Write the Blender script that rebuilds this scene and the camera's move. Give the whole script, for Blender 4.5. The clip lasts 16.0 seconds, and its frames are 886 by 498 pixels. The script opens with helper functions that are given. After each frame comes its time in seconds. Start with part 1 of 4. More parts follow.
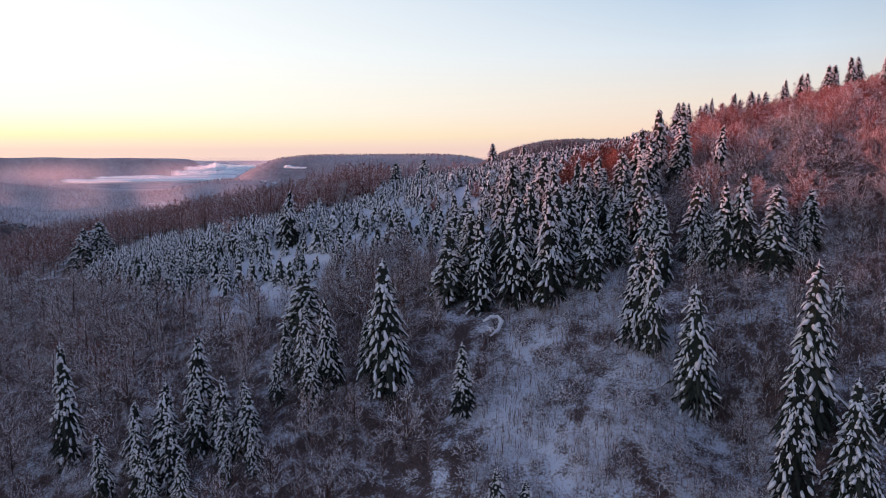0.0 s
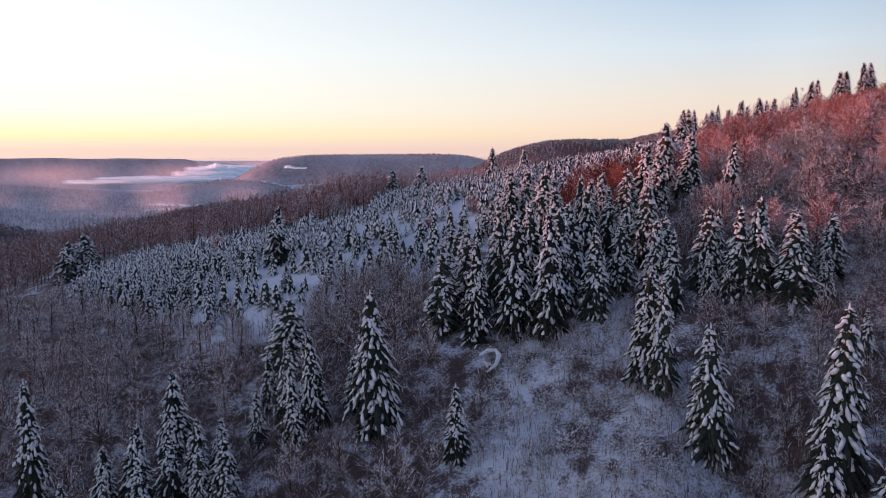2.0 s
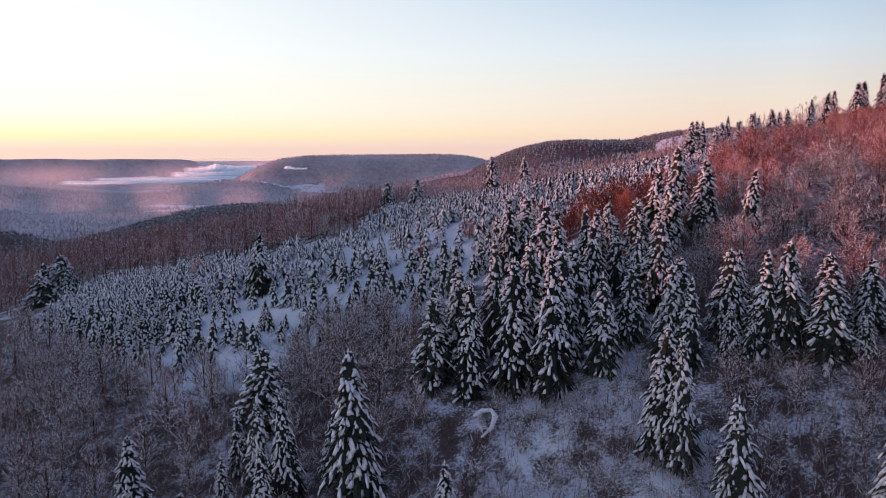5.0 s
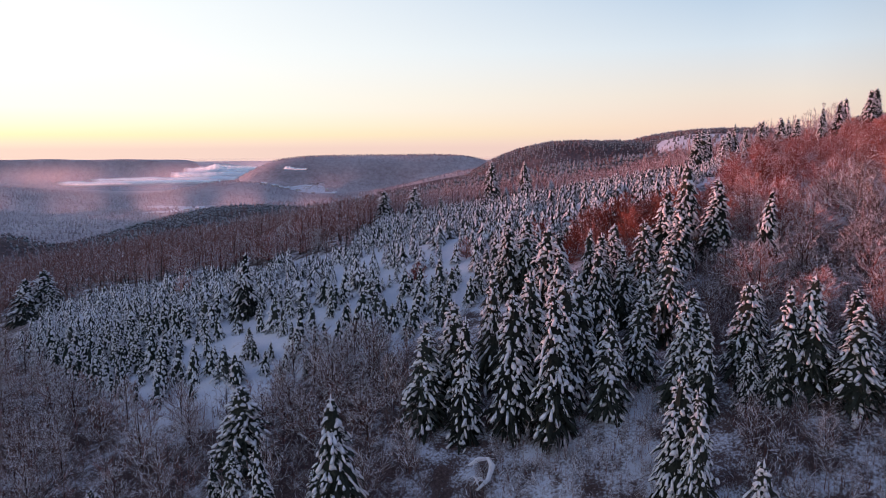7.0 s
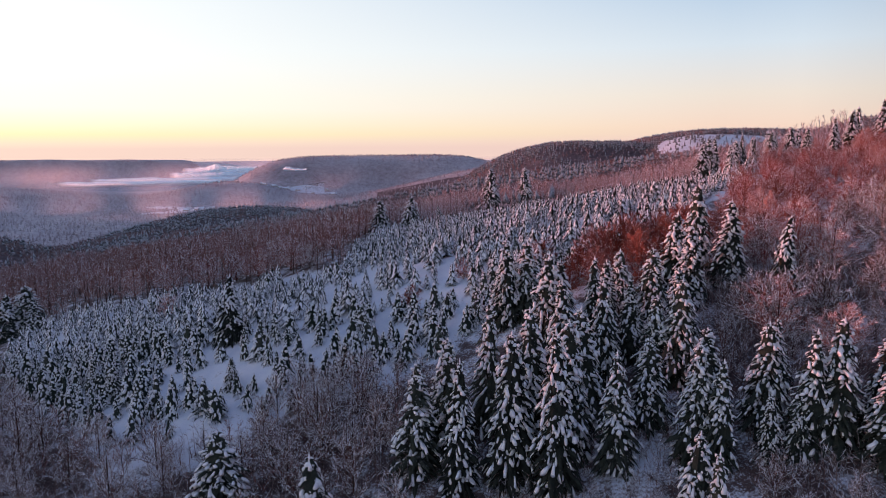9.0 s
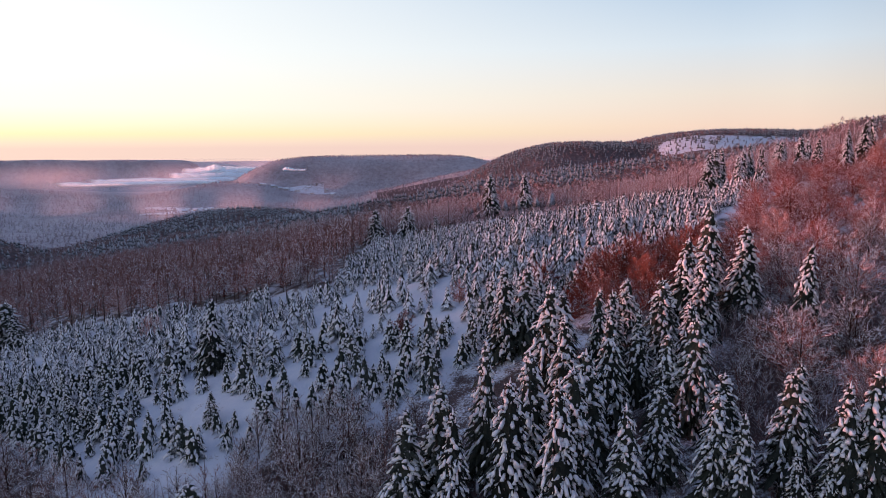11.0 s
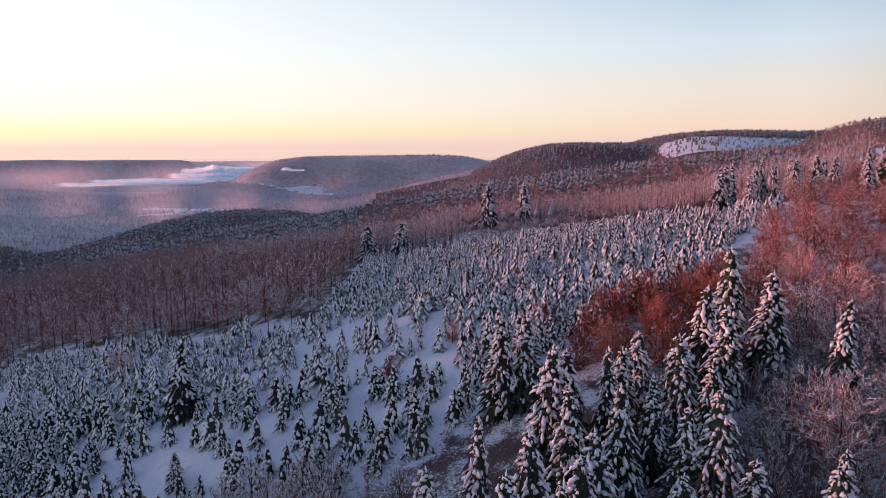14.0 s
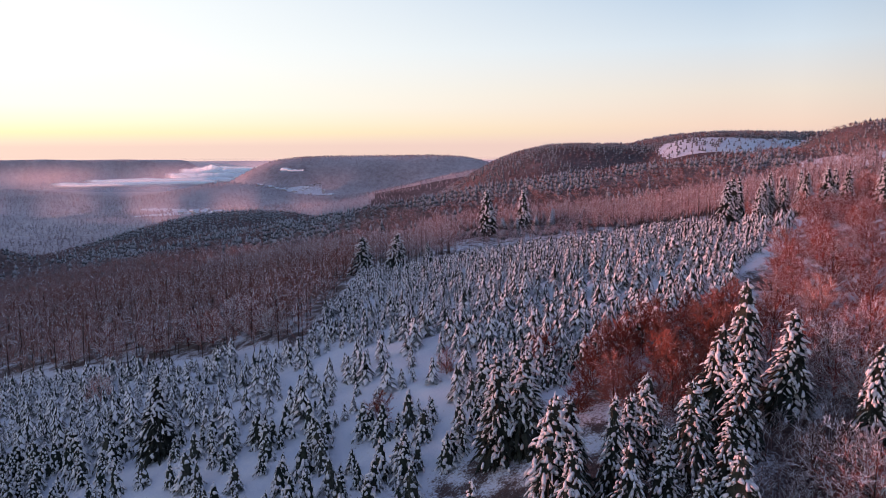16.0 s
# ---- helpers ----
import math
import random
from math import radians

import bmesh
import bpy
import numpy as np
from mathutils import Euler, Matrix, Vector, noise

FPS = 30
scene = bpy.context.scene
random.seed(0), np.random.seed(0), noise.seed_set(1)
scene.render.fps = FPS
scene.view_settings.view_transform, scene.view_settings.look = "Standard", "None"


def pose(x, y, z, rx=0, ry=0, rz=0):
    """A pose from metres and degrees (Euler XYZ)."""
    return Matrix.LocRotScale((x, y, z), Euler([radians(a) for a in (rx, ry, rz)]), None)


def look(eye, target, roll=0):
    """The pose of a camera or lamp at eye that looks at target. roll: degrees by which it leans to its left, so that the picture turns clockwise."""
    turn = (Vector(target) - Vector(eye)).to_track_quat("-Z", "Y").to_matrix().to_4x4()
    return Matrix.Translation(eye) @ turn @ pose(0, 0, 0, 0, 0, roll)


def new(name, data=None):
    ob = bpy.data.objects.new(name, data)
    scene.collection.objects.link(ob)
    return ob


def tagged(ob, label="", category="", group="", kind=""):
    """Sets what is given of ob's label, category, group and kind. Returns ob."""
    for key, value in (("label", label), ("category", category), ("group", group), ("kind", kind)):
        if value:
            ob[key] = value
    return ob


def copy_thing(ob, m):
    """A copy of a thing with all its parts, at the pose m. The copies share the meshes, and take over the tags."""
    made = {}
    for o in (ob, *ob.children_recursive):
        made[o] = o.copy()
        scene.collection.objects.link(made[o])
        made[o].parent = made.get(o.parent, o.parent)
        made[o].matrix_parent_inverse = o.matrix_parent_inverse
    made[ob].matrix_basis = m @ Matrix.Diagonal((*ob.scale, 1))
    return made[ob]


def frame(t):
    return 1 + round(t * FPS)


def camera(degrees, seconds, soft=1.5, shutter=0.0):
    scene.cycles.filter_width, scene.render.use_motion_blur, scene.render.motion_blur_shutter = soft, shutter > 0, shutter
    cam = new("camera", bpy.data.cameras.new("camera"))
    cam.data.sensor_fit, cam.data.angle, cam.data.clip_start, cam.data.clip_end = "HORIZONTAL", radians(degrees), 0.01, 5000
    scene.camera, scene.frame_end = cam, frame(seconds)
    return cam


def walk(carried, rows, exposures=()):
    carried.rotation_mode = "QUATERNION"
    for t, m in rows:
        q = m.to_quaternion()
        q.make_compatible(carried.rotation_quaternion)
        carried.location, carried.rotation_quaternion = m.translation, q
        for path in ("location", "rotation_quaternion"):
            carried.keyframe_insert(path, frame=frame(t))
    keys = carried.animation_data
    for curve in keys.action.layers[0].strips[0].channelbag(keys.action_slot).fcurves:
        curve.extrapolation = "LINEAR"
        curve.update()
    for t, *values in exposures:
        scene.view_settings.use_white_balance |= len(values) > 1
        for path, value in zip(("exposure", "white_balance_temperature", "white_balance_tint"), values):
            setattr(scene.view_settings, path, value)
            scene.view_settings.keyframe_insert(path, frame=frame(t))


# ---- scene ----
cam = camera(62.2, 16.0, soft=0.55)
# seconds, x, y, z, yaw, pitch, roll
ROWS = [
    (0.0, -0.081, 0.098, 99.998, 0.014, -7.675, 0.025),
    (1.0, 0.517, 4.379, 101.631, 0.057, -7.704, -0.028),
    (2.0, 1.091, 8.646, 103.253, 0.096, -7.731, -0.076),
    (3.0, 1.642, 12.900, 104.863, 0.131, -7.756, -0.119),
    (4.0, 2.174, 17.140, 106.463, 0.160, -7.779, -0.157),
    (5.0, 2.687, 21.366, 108.052, 0.186, -7.801, -0.190),
    (6.0, 3.185, 25.579, 109.633, 0.207, -7.822, -0.218),
    (7.0, 3.670, 29.779, 111.205, 0.223, -7.842, -0.240),
    (8.0, 4.143, 33.965, 112.770, 0.235, -7.861, -0.258),
    (9.0, 4.608, 38.137, 114.327, 0.242, -7.880, -0.270),
    (10.0, 5.067, 42.296, 115.878, 0.245, -7.899, -0.277),
    (11.0, 5.521, 46.441, 117.424, 0.244, -7.918, -0.279),
    (12.0, 5.974, 50.573, 118.965, 0.238, -7.937, -0.277),
    (13.0, 6.427, 54.691, 120.502, 0.228, -7.956, -0.269),
    (14.0, 6.883, 58.796, 122.035, 0.213, -7.977, -0.255),
    (15.0, 7.343, 62.887, 123.566, 0.194, -7.998, -0.237),
    (16.0, 7.811, 66.964, 125.095, 0.170, -8.021, -0.214),
]
walk(cam, [(t, pose(x, y, z, 90 + pitch, 0, yaw) @ pose(0, 0, 0, 0, 0, roll)) for t, x, y, z, yaw, pitch, roll in ROWS])

# ---- world, sun ----
SUN_AZ, SUN_EL = radians(-75), radians(4.0)      # from straight ahead, minus is left
sun_dir = Vector((math.sin(SUN_AZ) * math.cos(SUN_EL), math.cos(SUN_AZ) * math.cos(SUN_EL), math.sin(SUN_EL)))
world = bpy.data.worlds.new("dusk_sky")
scene.world = world
world.use_nodes = True
wt = world.node_tree
wt.nodes.clear()


def wnode(kind, **kw):
    n = wt.nodes.new(kind)
    for k, v in kw.items():
        n.inputs[k].default_value = v
    return n


def wmath(op, a, b=None, c=None, clamp=False):
    n = wt.nodes.new("ShaderNodeMath")
    n.operation, n.use_clamp = op, clamp
    for i, v in enumerate((a, b, c)):
        if v is None:
            continue
        if isinstance(v, (int, float)):
            n.inputs[i].default_value = v
        else:
            wt.links.new(v, n.inputs[i])
    return n.outputs[0]


def wramp(fac, stops):
    n = wt.nodes.new("ShaderNodeValToRGB")
    el = n.color_ramp.elements
    while len(el) < len(stops):
        el.new(0.5)
    for e, (p, c) in zip(el, stops):
        e.position, e.color = p, (*c, 1)
    wt.links.new(fac, n.inputs[0])
    return n.outputs[0]


def wmix(fac, a, b):
    n = wt.nodes.new("ShaderNodeMix")
    n.data_type = "RGBA"
    wt.links.new(fac, n.inputs[0])
    wt.links.new(a, n.inputs[6])
    wt.links.new(b, n.inputs[7])
    return n.outputs[2]


sky = wt.nodes.new("ShaderNodeTexSky")
sky.sky_type, sky.sun_disc = "NISHITA", False
sky.sun_elevation, sky.sun_rotation = SUN_EL, SUN_AZ
sky.altitude, sky.air_density, sky.dust_density = 700, 1.0, 1.0
tc = wt.nodes.new("ShaderNodeTexCoord")
sep = wt.nodes.new("ShaderNodeSeparateXYZ")
wt.links.new(tc.outputs["Generated"], sep.inputs[0])
dx, dy, dz = sep.outputs
# how far a direction turns towards the sunset, 0 to 1
horiz = wmath("SQRT", wmath("ADD", wmath("MULTIPLY", dx, dx), wmath("ADD", wmath("MULTIPLY", dy, dy), 1e-6)))
toward = wmath("DIVIDE", wmath("ADD", wmath("MULTIPLY", dx, math.sin(SUN_AZ)), wmath("MULTIPLY", dy, math.cos(SUN_AZ))), horiz)
# height over the horizon: 0 at the horizon, 1 at 30 degrees
lift = wmath("DIVIDE", dz, 0.5, clamp=True)
near_sun = wramp(lift, [(0.0, (0.88, 0.66, 0.60)), (0.012, (0.93, 0.74, 0.62)), (0.035, (0.98, 0.88, 0.56)), (0.06, (1.0, 0.94, 0.71)), (0.10, (1.0, 0.98, 0.89)), (0.2, (1.0, 0.995, 0.97)), (0.42, (0.95, 0.97, 0.98)), (0.7, (0.50, 0.58, 0.72)), (1.0, (0.19, 0.235, 0.42))])
off_sun = wramp(lift, [(0.0, (0.80, 0.58, 0.54)), (0.05, (0.86, 0.64, 0.55)), (0.13, (0.80, 0.70, 0.64)), (0.25, (0.64, 0.715, 0.81)), (0.42, (0.40, 0.54, 0.73)), (0.7, (0.27, 0.37, 0.54)), (1.0, (0.185, 0.23, 0.42))])
behind = wramp(lift, [(0.0, (0.20, 0.15, 0.20)), (0.2, (0.16, 0.14, 0.20)), (0.5, (0.16, 0.20, 0.31)), (1.0, (0.18, 0.225, 0.41))])
side = wmath("MULTIPLY_ADD", toward, 1 / 0.80, 0.12, clamp=True)
side = wmath("SMOOTH_MIN", side, 1.0, 0.1)
rear = wmath("MULTIPLY_ADD", toward, 1.4, 1.25, clamp=True)
glow = wmix(rear, behind, wmix(side, off_sun, near_sun))
bg_sky = wnode("ShaderNodeBackground", Strength=0.03)
wt.links.new(sky.outputs[0], bg_sky.inputs[0])
bg_glow = wnode("ShaderNodeBackground", Strength=1.0)
wt.links.new(glow, bg_glow.inputs[0])
# the red glow low over the place where the sun goes down
low_red = wmath("MULTIPLY", wmath("MULTIPLY_ADD", toward, 4.0, -3.0, clamp=True), wmath("MULTIPLY_ADD", lift, -1.5, 1.0, clamp=True))
bg_red = wnode("ShaderNodeBackground", Color=(1.0, 0.42, 0.33, 1.0))
wt.links.new(wmath("MULTIPLY", low_red, 2.6), bg_red.inputs[1])
both = wt.nodes.new("ShaderNodeAddShader")
wt.links.new(bg_sky.outputs[0], both.inputs[0])
wt.links.new(bg_red.outputs[0], both.inputs[1])
add = wt.nodes.new("ShaderNodeAddShader")
wt.links.new(both.outputs[0], add.inputs[0])
wt.links.new(bg_glow.outputs[0], add.inputs[1])
wout = wt.nodes.new("ShaderNodeOutputWorld")
wt.links.new(add.outputs[0], wout.inputs[0])

sun = bpy.data.lights.new("sun", "SUN")
sun.energy, sun.color, sun.angle = 5.0, (1.0, 0.32, 0.27), radians(1.2)
sun_ob = new("sun", sun)
sun_ob.matrix_world = look(sun_dir * 1000, (0, 0, 0))


# ---- materials ----
def shader(name, rough=0.8):
    m = bpy.data.materials.new(name)
    m.use_nodes = True
    t = m.node_tree
    b = t.nodes["Principled BSDF"]
    b.inputs["Roughness"].default_value = rough
    b.inputs["Specular IOR Level"].default_value = 0.25
    return m, t, b


def mnoise(t, scale, detail=3.0, rough=0.55):
    n = t.nodes.new("ShaderNodeTexNoise")
    n.inputs["Scale"].default_value, n.inputs["Detail"].default_value, n.inputs["Roughness"].default_value = scale, detail, rough
    co = t.nodes.new("ShaderNodeNewGeometry")
    t.links.new(co.outputs["Position"], n.inputs["Vector"])
    return n.outputs["Fac"]


def mramp(t, fac, stops):
    n = t.nodes.new("ShaderNodeValToRGB")
    el = n.color_ramp.elements
    while len(el) < len(stops):
        el.new(0.5)
    for e, (p, c) in zip(el, stops):
        e.position, e.color = p, (*c, 1)
    t.links.new(fac, n.inputs[0])
    return n.outputs[0]


def mmath(t, op, a, b=None, c=None, clamp=False):
    n = t.nodes.new("ShaderNodeMath")
    n.operation, n.use_clamp = op, clamp
    for i, v in enumerate((a, b, c)):
        if v is None:
            continue
        if isinstance(v, (int, float)):
            n.inputs[i].default_value = v
        else:
            t.links.new(v, n.inputs[i])
    return n.outputs[0]


def mmix(t, fac, a, b):
    n = t.nodes.new("ShaderNodeMix")
    n.data_type = "RGBA"
    for i, v in ((0, fac), (6, a), (7, b)):
        if isinstance(v, tuple):
            n.inputs[i].default_value = (*v, 1)
        elif isinstance(v, float):
            n.inputs[i].default_value = v
        else:
            t.links.new(v, n.inputs[i])
    return n.outputs[2]


def mbump(t, b, fac, strength, dist):
    n = t.nodes.new("ShaderNodeBump")
    n.inputs["Strength"].default_value, n.inputs["Distance"].default_value = strength, dist
    t.links.new(fac, n.inputs["Height"])
    t.links.new(n.outputs[0], b.inputs["Normal"])


def upness(t):
    g = t.nodes.new("ShaderNodeNewGeometry")
    s = t.nodes.new("ShaderNodeSeparateXYZ")
    t.links.new(g.outputs["Normal"], s.inputs[0])
    return s.outputs[2]


def snow_mat(name, a, b, rough=0.65):
    m, t, bs = shader(name, rough)
    n1, n2 = mnoise(t, 0.35, 4), mnoise(t, 5.0, 3)
    f = mmath(t, "MULTIPLY_ADD", n2, 0.4, mmath(t, "MULTIPLY", n1, 0.6))
    t.links.new(mramp(t, f, [(0.3, a), (0.65, b)]), bs.inputs["Base Color"])
    mbump(t, bs, n2, 0.5, 0.12)
    return m


def grain_mat(name, stops, scale=2.0, fine=14.0, rough=0.85, per_object=0.0, snow=None):
    """Colour that varies at two scales; with snow, lying on what faces up (amount, softness)."""
    m, t, bs = shader(name, rough)
    bs.inputs["Specular IOR Level"].default_value = 0.08
    f = mmath(t, "MULTIPLY_ADD", mnoise(t, fine, 2), 0.5, mmath(t, "MULTIPLY", mnoise(t, scale, 3), 0.5))
    if per_object:
        oi = t.nodes.new("ShaderNodeObjectInfo")
        f = mmath(t, "MULTIPLY_ADD", mmath(t, "SUBTRACT", oi.outputs["Random"], 0.5), per_object, f)
    col = mramp(t, f, stops)
    if snow:
        amount, soft = snow
        up = mmath(t, "ADD", upness(t), mmath(t, "MULTIPLY", mmath(t, "SUBTRACT", mnoise(t, 1.6, 3), 0.5), 1.6))
        k = mmath(t, "DIVIDE", mmath(t, "SUBTRACT", up, 1.0 - amount), soft, clamp=True)
        col = mmix(t, k, col, (0.78, 0.80, 0.84))
    t.links.new(col, bs.inputs["Base Color"])
    return m


SNOW = snow_mat("snow", (0.70, 0.75, 0.84), (0.86, 0.88, 0.92))
TREE_SNOW = snow_mat("tree_snow", (0.80, 0.81, 0.86), (0.92, 0.92, 0.94))
NEEDLES = grain_mat("needles", [(0.3, (0.020, 0.023, 0.020)), (0.55, (0.038, 0.046, 0.037)), (0.75, (0.068, 0.068, 0.054))], per_object=0.3, snow=(0.06, 0.6))
YOUNG_NEEDLES = grain_mat("frosted_needles", [(0.3, (0.016, 0.022, 0.018)), (0.55, (0.035, 0.045, 0.036)), (0.75, (0.075, 0.075, 0.065))], per_object=0.3, snow=(0.5, 0.7))
BARK = grain_mat("bark", [(0.3, (0.030, 0.022, 0.018)), (0.6, (0.075, 0.055, 0.045)), (0.8, (0.13, 0.10, 0.085))])
TWIG_BROWN = grain_mat("twig_brown", [(0.25, (0.088, 0.038, 0.030)), (0.5, (0.18, 0.090, 0.072)), (0.75, (0.29, 0.20, 0.18))], per_object=0.5, snow=(0.48, 0.9))
TWIG_RED = grain_mat("twig_red", [(0.25, (0.21, 0.050, 0.036)), (0.5, (0.38, 0.11, 0.082)), (0.75, (0.52, 0.25, 0.21))], per_object=0.5, snow=(0.42, 0.9))
TWIG_RUST = grain_mat("twig_rust", [(0.25, (0.16, 0.042, 0.030)), (0.5, (0.30, 0.088, 0.064)), (0.75, (0.43, 0.19, 0.155))], per_object=0.5, snow=(0.12, 0.8))
def floor_mat():
    """Snow; where the ground's mask says woodland, brush, leaf litter and painted shade darken it."""
    m, t, bs = shader("snowy_floor", 0.7)
    at = t.nodes.new("ShaderNodeAttribute")
    at.attribute_name = "litter_shade"
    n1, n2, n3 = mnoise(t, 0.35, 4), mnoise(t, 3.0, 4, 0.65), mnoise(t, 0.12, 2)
    # darker and bluer than tree_snow: the shade of trees and hill is put in
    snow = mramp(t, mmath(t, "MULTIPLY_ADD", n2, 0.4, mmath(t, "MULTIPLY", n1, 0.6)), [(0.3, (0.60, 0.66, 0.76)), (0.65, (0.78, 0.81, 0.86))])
    litter_shade = mramp(t, n2, [(0.35, (0.042, 0.027, 0.025)), (0.55, (0.10, 0.066, 0.061)), (0.75, (0.21, 0.165, 0.16))])
    k = mmath(t, "ADD", mmath(t, "MULTIPLY", at.outputs["Fac"], 1.15), mmath(t, "MULTIPLY", mmath(t, "SUBTRACT", mmath(t, "MULTIPLY_ADD", n2, 0.6, mmath(t, "MULTIPLY_ADD", n1, 0.6, mmath(t, "MULTIPLY", n3, 0.4))), 0.8), 3.2))
    k = mmath(t, "DIVIDE", mmath(t, "SUBTRACT", k, 0.4), 0.5, clamp=True)
    t.links.new(mmix(t, k, snow, litter_shade), bs.inputs["Base Color"])
    mbump(t, bs, mmath(t, "ADD", n2, n1), 0.6, 0.25)
    return m


FLOOR = floor_mat()
FAR_FLOOR = grain_mat("far_woodland_floor", [(0.35, (0.07, 0.053, 0.055)), (0.55, (0.14, 0.11, 0.115)), (0.75, (0.28, 0.24, 0.255))], scale=0.008, fine=0.12)
# paler than the nearer woods: distance haze is mixed into the frosted colour
DISTANT = grain_mat("distant_frost_and_haze", [(0.35, (0.28, 0.225, 0.24)), (0.55, (0.44, 0.37, 0.385)), (0.75, (0.60, 0.53, 0.55))], scale=0.004, fine=0.06, snow=(0.2, 0.9))
FROST_TWIG = grain_mat("frosted_twig", [(0.25, (0.22, 0.10, 0.095)), (0.5, (0.37, 0.22, 0.215)), (0.75, (0.52, 0.40, 0.41))], scale=0.06, fine=0.9, snow=(0.5, 0.9))
FAR_CONIFER = grain_mat("far_conifer", [(0.3, (0.030, 0.034, 0.034)), (0.6, (0.075, 0.075, 0.075)), (0.8, (0.17, 0.155, 0.16))], scale=0.02, fine=0.3, snow=(0.5, 0.9))
FAR_MIXED = grain_mat("far_mixed", [(0.3, (0.13, 0.055, 0.046)), (0.55, (0.23, 0.112, 0.098)), (0.8, (0.36, 0.26, 0.25))], scale=0.012, fine=0.2, snow=(0.5, 0.9))
FAR_BARE = grain_mat("far_bare", [(0.3, (0.18, 0.066, 0.054)), (0.55, (0.32, 0.145, 0.122)), (0.8, (0.46, 0.33, 0.31))], scale=0.03, fine=0.4, snow=(0.45, 0.9))


# ---- terrain ----
def smooth(a, b, v):
    k = np.clip((v - a) / (b - a), 0, 1)
    return k * k * (3 - 2 * k)


def hillside(x, y):
    """The wooded hillside that the camera climbs."""
    xc, yc = np.clip(x, -170, 170), np.clip(y, 75, 430)
    u, v, e = xc / 100, (yc - 200) / 100, np.exp(-(yc - 90) / 40)
    z = (88.49 + 22.0 * u + 7.99 * v - 0.61 * e - 2.05 * u * u - 8.07 * u * v - 13.38 * v * v - 5.39 * u * e
         + 2.02 * u ** 3 + 1.0 * u * u * v + 1.11 * u * v * v + 13.0 * u * u * e + 3.03 * v ** 3)
    z = z + 0.32 * np.minimum(x - xc, 0) + 0.05 * np.clip(x - xc, 0, 120) - 0.08 * np.maximum(x - 290, 0)
    z = z + 0.38 * (y - yc) * (y < 75)
    z = z + 14 * np.exp(-((x + 215) / 75) ** 2 - ((y - 330) / 95) ** 2)
    z = z - 6.0 * np.exp(-((x - 36) / 7) ** 2 - ((y - 90) / 11) ** 2)
    z = z + 5.5 * np.exp(-((x - 40) / 55) ** 2 - ((y - 440) / 45) ** 2)
    return np.maximum(z, -60)


def far_land(x, y):
    def hill(cx, cy, top, sx, sy, p=2.0, turn=0.0):
        c, s = math.cos(turn), math.sin(turn)
        a, b = (x - cx) * c + (y - cy) * s, -(x - cx) * s + (y - cy) * c
        return -100 + (top + 100) * np.exp(-np.abs(a / sx) ** p - np.abs(b / sy) ** p)
    mid = -100 + (55 + 0.15 * np.clip(x, -800, 420) + 100) * (1 - smooth(1000, 1650, y)) * smooth(-900, -420, x)
    # ridges at (-1750, 1450) and (-1060, 435) are unseen, added to block the sun
    hills = [mid,
             hill(-2600, 4050, 58, 1260, 330, 26), hill(-1750, 1450, 185, 300, 650, 3.0, radians(-15)), hill(-295, 3560, 76, 655, 420, 6), hill(-2100, 2700, -22, 900, 640, 2.5),
             hill(-880, 3000, -22, 300, 330), hill(-380, 1300, -2, 260, 560, 2.5), hill(-620, 860, 14, 270, 300), hill(740, 2020, 152, 420, 640, 3.2), hill(430, 2050, 126, 440, 500, 3), hill(1010, 1900, 150, 400, 420, 3),
             hill(905, 1400, 170, 275, 380, 4), hill(-1060, 435, 166, 190, 560, 4.0, radians(-15)), hill(1900, 2400, 190, 900, 900), hill(-2600, 900, 40, 1200, 900),
             hill(2300, 300, 200, 1300, 1300), hill(0, -1800, 130, 2600, 900), hill(250, 3000, 30, 500, 500)]
    k = 7.0
    top = np.max(hills, axis=0)
    z = top + k * np.log(sum(np.exp((h - top) / k) for h in hills))
    r = np.hypot(x, y)
    z = z + smooth(3300, 3800, r) * (3.0 * np.sin(x / 190 + 1) + 1.6 * np.sin(x / 71 + y / 90))
    return z + (28 - z) * smooth(4450, 4700, r)


def roll_noise(x, y):
    return (0.5 * np.sin(0.11 * x + 1.3) * np.cos(0.093 * y + 0.4) + 0.35 * np.sin(0.23 * x - 0.19 * y) + 0.2 * np.sin(0.41 * y + 0.33 * x + 2.0))


def land(x, y):
    x, y = np.asarray(x, float), np.asarray(y, float)
    w = (1 - smooth(420, 620, y)) * smooth(-420, -220, x) * (1 - smooth(320, 600, x)) * smooth(-500, -200, y)
    far = far_land(x, y)
    far = far + 5 * np.sin(x / 130 + 0.8) * np.cos(y / 170) * smooth(500, 900, np.hypot(x, y)) * (1 - smooth(3300, 3900, np.hypot(x, y)))
    return w * (hillside(x, y) + roll_noise(x, y)) + (1 - w) * far


def height_table(x0, x1, y0, y1, step):
    xs, ys = np.arange(x0, x1 + step, step), np.arange(y0, y1 + step, step)
    return x0, x1, y0, y1, step, land(*np.meshgrid(xs, ys)).tolist()


NEAR_TABLE, FAR_TABLE = height_table(-300, 300, 0, 500, 2.0), height_table(-2200, 2200, 0, 3900, 10.0)


def ground_z(x, y):
    """Height of the ground, from the finer table that holds the place."""
    for x0, x1, y0, y1, step, rows in (NEAR_TABLE, FAR_TABLE):
        if x0 <= x < x1 and y0 <= y < y1:
            i, u = divmod((x - x0) / step, 1)
            j, v = divmod((y - y0) / step, 1)
            lo, hi, i = rows[int(j)], rows[int(j) + 1], int(i)
            return (lo[i] * (1 - u) + lo[i + 1] * u) * (1 - v) + (hi[i] * (1 - u) + hi[i + 1] * u) * v
    return float(land(np.array([x]), np.array([y]))[0])


